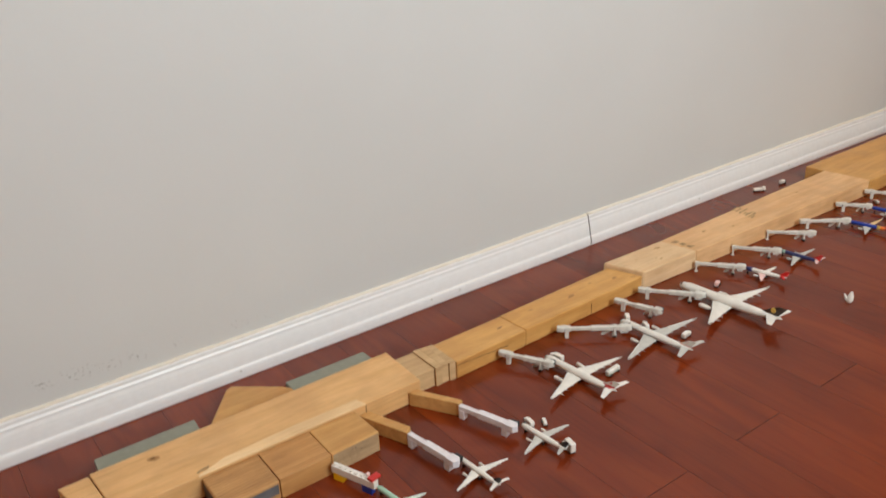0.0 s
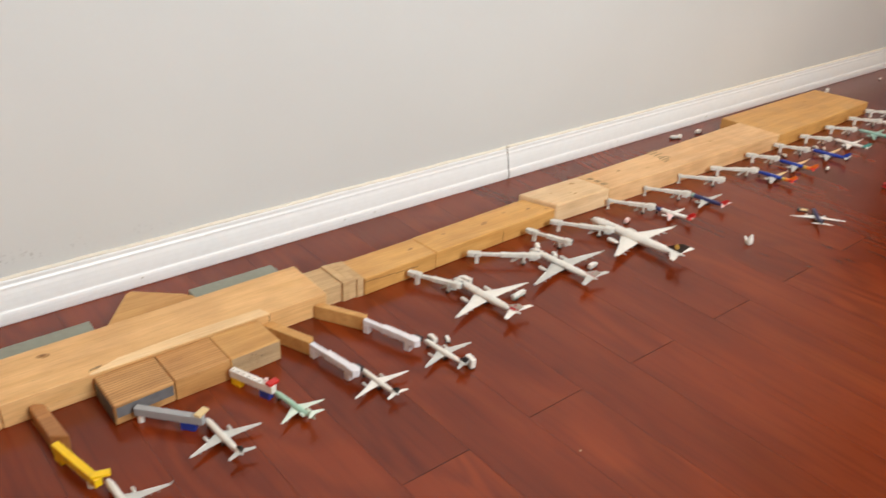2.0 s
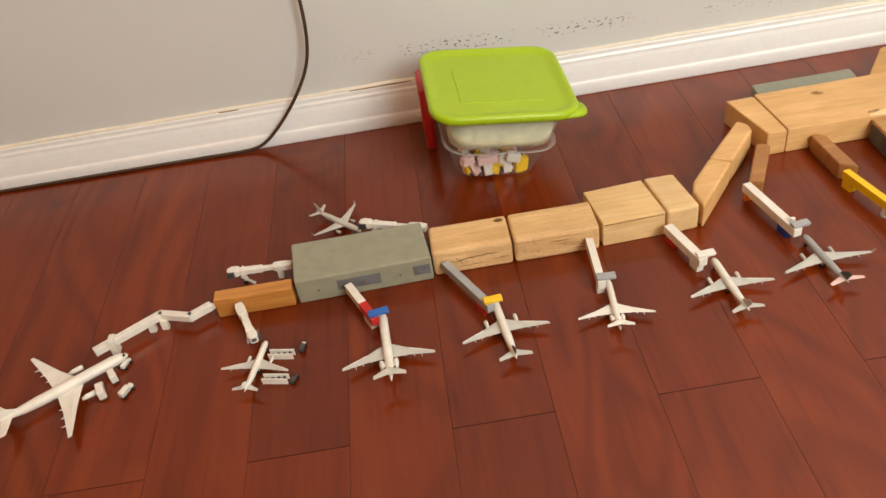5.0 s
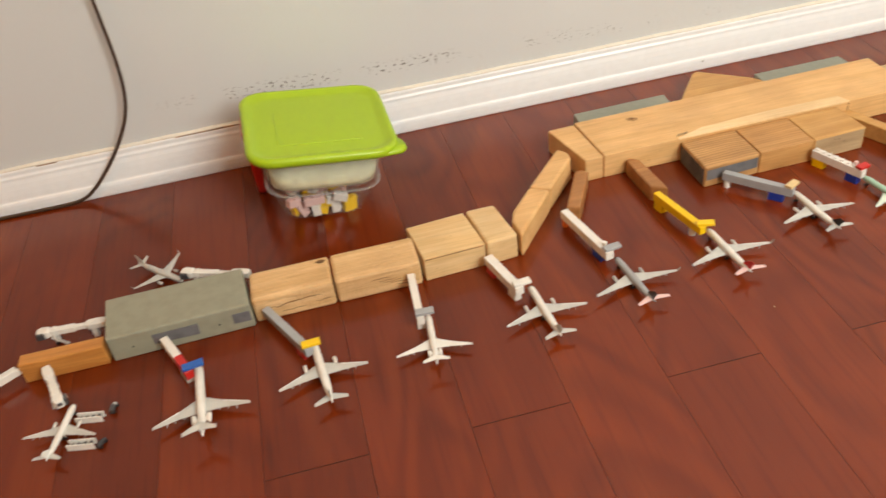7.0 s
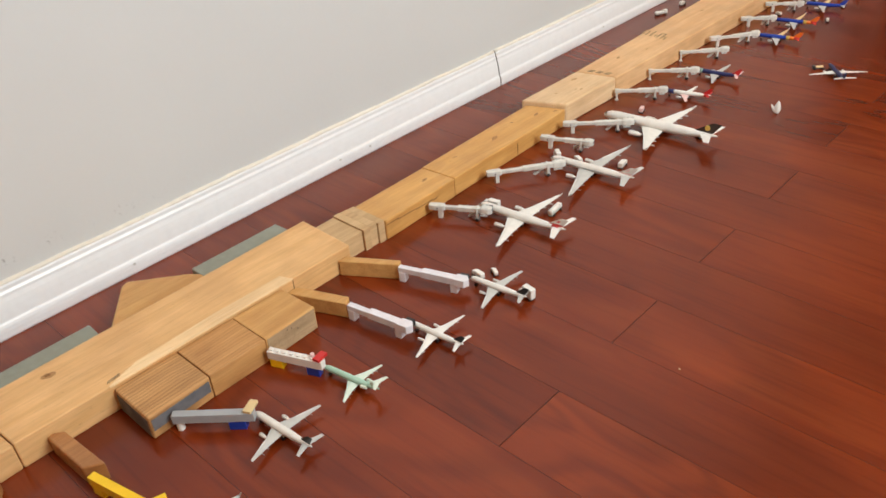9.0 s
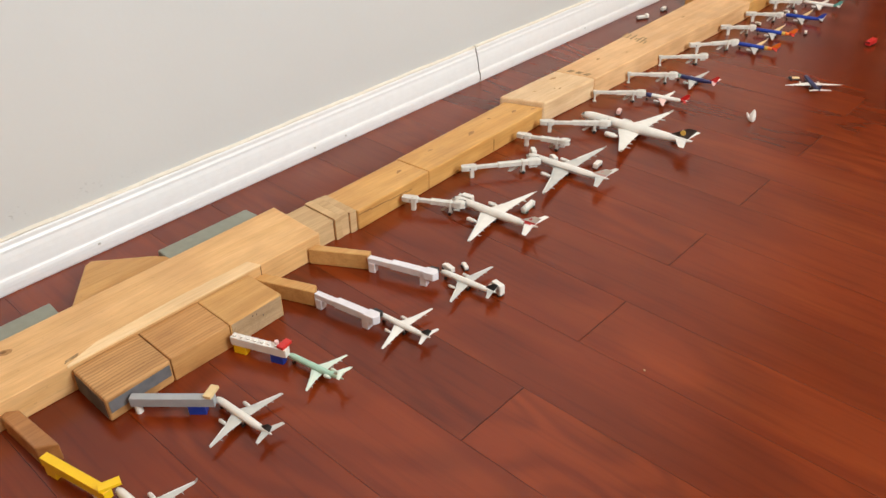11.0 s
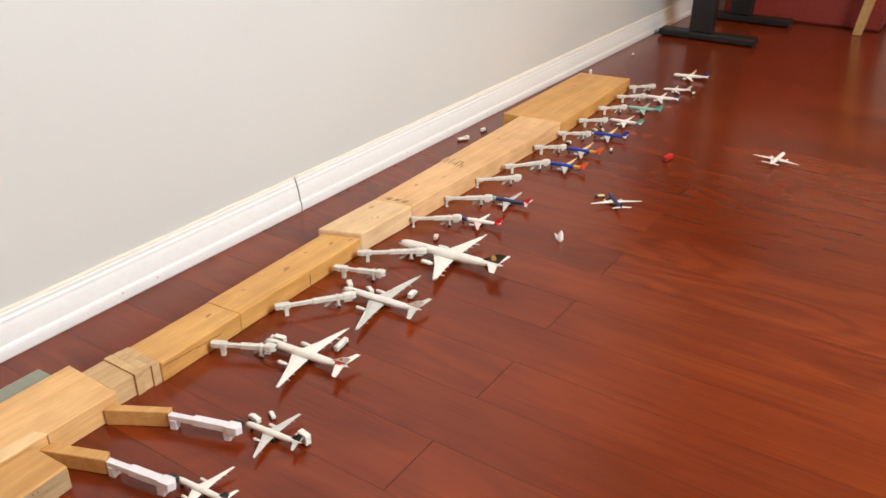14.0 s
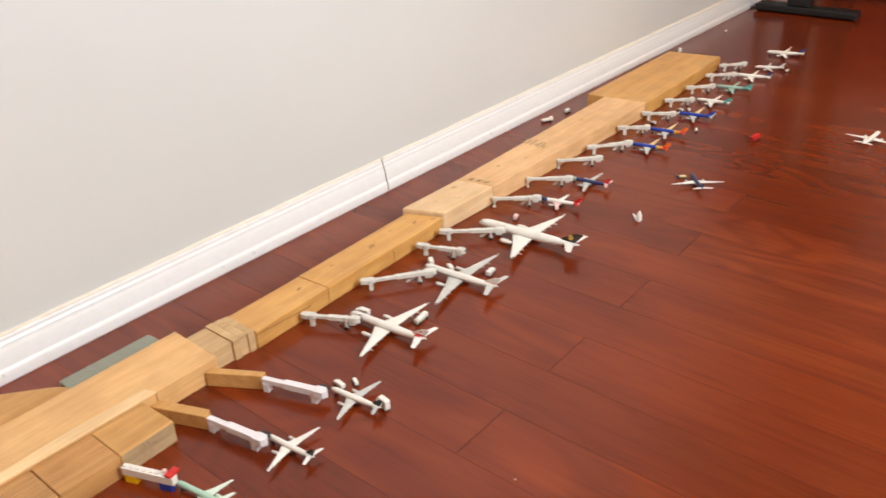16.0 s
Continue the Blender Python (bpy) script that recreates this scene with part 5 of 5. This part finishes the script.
# bricks that lie against the front, then the loose heap behind them
FRONT = [(-0.034, -0.0300, 12, 70, 40, 0.016, M_YELLOW), (-0.026, -0.0315, 12, 62, 25, 0.020, M_PINK), (-0.004, -0.0330, 10, 10, -8, 0.016, M_YELLOW), (-0.010, -0.0345, 12, 80, 0, 0.016, M_BRICKWHITE), (0.003, -0.0330, 20, 4, -6, 0.018, M_YELLOW),
         (0.013, -0.0340, 14, 84, 4, 0.016, M_BRICKWHITE), (0.010, -0.0340, 24, 0, 8, 0.016, M_BRICKWHITE), (0.030, -0.0320, 9, 6, 20, 0.016, M_YELLOW), (0.030, -0.0320, 18, 4, 16, 0.016, M_YELLOW), (-0.012, -0.0385, 27, -6, 5, 0.024, M_PINK), (0.018, -0.0420, 31, 12, -4, 0.016, M_BRICKWHITE), (-0.036, -0.0400, 28, 4, 30, 0.016, M_PINK)]
heap = [(u, v, z / 1000, 0, q, a, L, mat) for u, v, z, q, a, L, mat in FRONT]
for i in range(34):
    mat = rnd.choice([M_YELLOW, M_YELLOW, M_BRICKWHITE, M_BRICKWHITE, M_PINK, M_DGREY, M_DGREY, M_GREY])
    heap.append((rnd.uniform(-0.034, 0.034), rnd.uniform(-0.020, 0.036), 0.010 + 0.020 * rnd.random(), rnd.uniform(-35, 35), rnd.uniform(-35, 35), rnd.uniform(0, 180), rnd.choice([0.016, 0.016, 0.024]), mat))
for u, v, z, rx, ry, rz, L, mat in heap:
    single("loose_toy_brick", brick_mesh(-L / 2, L / 2, 0.008, -0.0048, 0.0048), mat, "loose plastic toy brick in the clear tub", "toy brick", STACK @ pose(u, v, z, rx, ry, rz), "loose bricks in the tub")
# Kept thin and placed so its edge fits the red outline from the camera.
single("red_side_piece", shell([(0.0, 0.010, 0.046, 0.004), (0.003, 0.0135, 0.050, 0.005), (0.086, 0.0150, 0.060, 0.006), (0.088, 0.0120, 0.056, 0.005)], cap1=True), M_RED,
       "thin red plastic piece beside the containers, shaped to fit the view", "container", pose(-1.3165, -0.066, 0, 0, 0, 0), smooth=True)


def cord(points, r, label):
    cu = bpy.data.curves.new("cord", "CURVE")
    cu.dimensions, cu.bevel_depth, cu.bevel_resolution = "3D", r, 3
    sp = cu.splines.new("NURBS")
    sp.points.add(len(points) - 1)
    for q, co in zip(sp.points, points):
        q.co = (*co, 1)
    sp.use_endpoint_u, sp.order_u = True, 4
    cu.materials.append(M_CORD)
    return tagged(new("power_cord", cu), label, "cord")


cord([(-1.446, -0.014, 0.80), (-1.446, -0.014, 0.50), (-1.446, -0.015, 0.26), (-1.4445, -0.016, 0.20), (-1.4455, -0.017, 0.152), (-1.4525, -0.018, 0.115), (-1.468, -0.0185, 0.084), (-1.497, -0.020, 0.045), (-1.532, -0.021, 0.010), (-1.552, -0.021, 0.0026),
      (-1.60, -0.0195, 0.0026), (-1.70, -0.0185, 0.0026), (-1.90, -0.0185, 0.0026), (-2.3, -0.020, 0.0026)], 0.0022, "dark brown power cord down the wall and along the baseboard")

desk = thing("desk", "black metal desk legs with long floor bars", "desk")
for fx, y0, y1 in ((1.70, -0.335, -0.035), (2.06, -0.36, -0.05)):
    f = part("foot_bar", box(fx - 0.03, fx + 0.03, y0, y1, 0.003, 0.024, 0.004), M_BLACK, desk)
    part("leg", box(fx - 0.025, fx + 0.025, y0 + 0.135, y0 + 0.205, 0.024, 0.71, 0.004), M_BLACK, desk)
    for yy in (y0 + 0.012, y1 - 0.012):
        part("foot_pad", cylinder((fx, yy, 0), (fx, yy, 0.0035), 0.010, n=12), M_DGREY, f)
part("desktop", box(1.55, 2.20, -0.45, -0.02, 0.71, 0.735, 0.003), M_DGREY, desk, "dark grey desktop")
single("storage_box", box(2.16, 2.42, -0.62, -0.10, 0, 0.40, 0.006), M_MAROON, "maroon storage box on the floor under the desk", "box")
chair = thing("wooden_chair", "pale beech wooden chair near the desk", "chair")
for lx, ly, dx, dy in ((2.07, -0.565, 0.012, -0.02), (2.42, -0.565, -0.012, -0.02), (2.07, -0.93, 0.012, 0.02), (2.42, -0.93, -0.012, 0.02)):
    lg = bmesh.new()
    foot = [lg.verts.new((lx + u * 0.013, ly + v * 0.014, 0)) for u, v in ((-1, -1), (1, -1), (1, 1), (-1, 1))]
    head = [lg.verts.new((lx + dx + u * 0.019, ly + dy * 3 + v * 0.021, 0.43)) for u, v in ((-1, -1), (1, -1), (1, 1), (-1, 1))]
    lg.faces.new(foot[::-1])
    lg.faces.new(head)
    for i in range(4):
        lg.faces.new((foot[i], foot[(i + 1) % 4], head[(i + 1) % 4], head[i]))
    bmesh.ops.bevel(lg, geom=lg.edges[:], offset=0.003, segments=2, affect="EDGES", profile=0.5)
    part("leg", lg, M_BEECH, chair)
part("seat", box(2.03, 2.46, -0.97, -0.53, 0.43, 0.46, 0.008, 2), M_BEECH, chair)

CRUMBS = [((1.381, -0.065), 0.012, 0.006, 0)]
for (x, y), l1, w1, a in CRUMBS:
    single("wood_sliver", prism([(-l1 / 2, -w1 / 2), (l1 / 2, -w1 / 3), (l1 / 2.2, w1 / 2), (-l1 / 2.4, w1 / 2.4)], 0, 0.0045, 0.001), M_WHITE, "small pale offcut lying by the baseboard", "offcut", pose(x, y, 0, 0, 0, a), "offcuts on the floor")


def truck(x, y, turn, label, body, s=1.0, tall=0.010, cab=None):
    t = thing("toy_truck", label, "toy truck", pose(x, y, 0, 0, 0, turn), "toy service vehicles")
    b = part("cargo_body", box(-0.010 * s, 0.004 * s, -0.0034 * s, 0.0034 * s, 0.0028, tall * s, 0.0006), body, t)
    part("underframe", box(-0.0098 * s, 0.0090 * s, -0.0026 * s, 0.0026 * s, 0.0016, 0.0027), M_DGREY, t)
    for q in (-1, 1):
        y0, y1 = sorted((q * 0.0033 * s, q * 0.00355 * s))
        part("side_panel", box(-0.0088 * s, 0.0028 * s, y0, y1, 0.0038, max(0.0048, tall * s - 0.0012)), M_SILVER if body is M_WHITE else body, b)
    c = part("driver_cab", box(0.0045 * s, 0.0095 * s, -0.0032 * s, 0.0032 * s, 0.0026, 0.0075 * s, 0.0008), cab or M_WHITE, t)
    part("windscreen", box(0.0090 * s, 0.0097 * s, -0.0027 * s, 0.0027 * s, 0.0050 * s, 0.0068 * s), M_BLACK, c)
    for wx in (-0.007 * s, 0.006 * s):
        for wy in (-0.0034 * s, 0.0034 * s):
            part("wheel", cylinder((wx, wy - 0.0006, 0.0015), (wx, wy + 0.0006, 0.0015), 0.0015, n=10), M_BLACK, t)
    return t


truck(-0.318, -0.262, 100, "white toy service truck beside a large airliner", M_WHITE, 1.1)
tanker = thing("toy_tanker", "white and green toy tanker truck", "toy truck", pose(-0.282, -0.336, 0, 0, 0, 8), "toy service vehicles")
part("tank", loft([(-0.0135, 0, 0.0070, 0.0022, 0.0022), (-0.0130, 0, 0.0070, 0.0036, 0.0034), (0.0058, 0, 0.0070, 0.0036, 0.0034), (0.0063, 0, 0.0070, 0.0022, 0.0022)], n=14), M_WHITE, tanker, "white round tank", smooth=True)
part("tank_stripe", loft([(-0.0118, 0, 0.0070, 0.00375, 0.0035), (-0.0098, 0, 0.0070, 0.00375, 0.0035)], n=14), M_TANK, tanker, smooth=True)
part("underframe", box(-0.0130, 0.0125, -0.0026, 0.0026, 0.0020, 0.0042), M_TANK, tanker, "green under-frame")
cab = part("driver_cab", box(0.0070, 0.0125, -0.0034, 0.0034, 0.0030, 0.0090, 0.0008), M_WHITE, tanker)
part("windscreen", box(0.0120, 0.0128, -0.0028, 0.0028, 0.0062, 0.0082), M_BLACK, cab)
for wx in (-0.010, -0.0065, 0.009):
    for wy in (-0.0034, 0.0034):
        part("wheel", cylinder((wx, wy - 0.0006, 0.0016), (wx, wy + 0.0006, 0.0016), 0.0016, n=10), M_BLACK, tanker)
truck(-0.160, -0.250, 50, "white toy service truck at the airliner nose", M_WHITE, 1.0, 0.013)
truck(-0.153, -0.281, 60, "white toy loader beside the airliner", M_WHITE, 0.9)
truck(-0.129, -0.338, 10, "white toy lift truck at the airliner tail", M_WHITE, 1.0, 0.0095)
truck(-0.432, -0.361, 60, "white toy service truck with dark cab", M_WHITE, 0.7)
truck(-0.448, -0.350, 80, "white toy catering truck at the airliner nose", M_WHITE, 0.9)
truck(-0.444, -0.417, 80, "tall white toy lift truck at the airliner tail", M_WHITE, 1.05, 0.0145)
truck(0.597, -0.449, 174, "small red toy truck on the floor", M_RED, 1.4, 0.008, M_RED)
broken = single("toy_piece", loft([(0, 0, 0.0038, 0.0030, 0.0036), (0.004, 0.0004, 0.0045, 0.0052, 0.0044), (0.011, 0, 0.0048, 0.0044, 0.0046), (0.017, -0.0008, 0.0052, 0.0020, 0.0026), (0.019, -0.001, 0.0054, 0.0006, 0.0008)], n=8), M_WHITE,
       "small broken white toy piece on the floor", "toy part", pose(0.150, -0.430, 0, 0, -82, 30))
part("prong", loft([(0.002, 0.0030, 0.0045, 0.0024, 0.0028), (0.007, 0.0058, 0.0045, 0.0026, 0.0030), (0.012, 0.0082, 0.0045, 0.0016, 0.0020), (0.0140, 0.0090, 0.0045, 0.0004, 0.0004)], n=8), M_WHITE, broken, "second broken prong")
for bx, by, bt in ((0.571, -0.244, 70), (0.676, -0.256, 70), (0.686, -0.270, 40), (0.581, -0.335, 20), (0.678, -0.328, 10), (1.082, -0.344, 0), (0.008, -0.379, 60)):
    truck(bx, by, bt, "tiny white toy service vehicle beside an airliner", M_WHITE, 0.7)
truck(0.462, -0.052, -28, "long white toy bus by the baseboard", M_WHITE, 1.3, 0.0055)
truck(0.536, -0.058, -5, "white toy service truck by the baseboard", M_WHITE, 0.9, 0.010, M_DGREY)
truck(1.109, -0.052, 20, "white toy service truck by the baseboard", M_WHITE, 1.1, 0.011, M_DGREY)
truck(0.346, -0.412, 130, "tan and dark toy tug at the nose of a parked airliner", M_CREAM, 0.9, 0.006, M_DGREY)
truck(0.040, -0.265, 20, "small pinkish white toy loader", M_PINK, 0.85, 0.011, M_PINK)
truck(-1.474, -0.406, 80, "dark toy tug with a white cab", M_DGREY, 0.62)
truck(-1.481, -0.446, 60, "dark grey toy tug by the airliner", M_DGREY, 0.55, 0.009, M_DGREY)
truck(-1.661, -0.404, 118, "white toy stair truck beside the large airliner", M_WHITE, 0.95, 0.012)
truck(-1.668, -0.422, 112, "white toy stair truck beside the large airliner", M_WHITE, 1.05, 0.012)
truck(-1.643, -0.426, 62, "white toy van by the airliner", M_WHITE, 0.85, 0.010)
truck(-1.651, -0.389, 70, "small white toy loader at the airliner nose", M_WHITE, 0.70, 0.010)
for sx, sy in ((-1.494, -0.412), (-1.498, -0.443)):
    st = thing("toy_stairs", "white toy boarding stairs with rails", "toy stairs", pose(sx, sy, 0, 0, 0, -12), "toy service vehicles")
    for q in (-0.0030, 0.0030):
        part("rail", box(-0.013, 0.012, q - 0.0006, q + 0.0006, 0.0, 0.0072, 0.0002), M_WHITE, st)
    for u in (-0.011, -0.005, 0.001, 0.007):
        part("step", box(u, u + 0.0022, -0.0024, 0.0024, 0.0015, 0.0028 + (u + 0.011) * 0.12), M_DGREY, st)

for x, y, s in ((-0.446, -0.603, 0.0013), (-0.855, -0.482, 0.0010)):
    single("floor_crumb", loft([(-s, 0, s * 0.5, s * 0.2, s * 0.2), (-s * 0.4, 0, s * 0.55, s * 0.8, s * 0.5), (s * 0.5, s * 0.2, s * 0.5, s * 0.6, s * 0.45), (s, 0, s * 0.4, s * 0.1, s * 0.1)], n=7), M_OFFCUT, "tiny pale crumb lying on the floor", "crumb", pose(x, y, 0, 0, 0, 40), "crumbs on the floor")

# ---- floor ----
single("floor", box(RX0 - 0.12, RX1 + 0.12, RY0 - 0.12, 0.12, -0.10, -0.012), M_GAP, "dark subfloor under the boards", "floor", kind="structure")
floor_ob = bpy.data.objects["floor"]
PW, X0 = 0.0889, -0.1857
shared = {}


def plank_mesh(w, ln):
    key = (round(w, 4), round(ln, 3))
    if key not in shared:
        me = mesh_of(box(-w / 2, w / 2, -ln / 2, ln / 2, -0.011, 0), M_FLOOR)
        me.materials.append(M_JOINT_EDGE)
        for f in me.polygons:
            f.material_index = 0 if f.normal.z > 0.9 else 1      # side faces coloured dark, so lit edges don't brighten the joints
        shared[key] = me
    return shared[key]


k0, k1 = math.floor((RX0 - X0) / PW), math.ceil((RX1 - X0) / PW)
for k in range(k0, k1):
    a = X0 + k * PW
    cuts = [0.0, -0.531, -1.74, RY0] if k % 2 == 1 else [0.0, -1.14, RY0]
    for ya, yb in zip(cuts, cuts[1:]):
        pl = new("plank", plank_mesh(PW - 0.00035, ya - yb - 0.0008))
        pl.location = (a + PW / 2, (ya + yb) / 2, 0)
        pl.parent = floor_ob
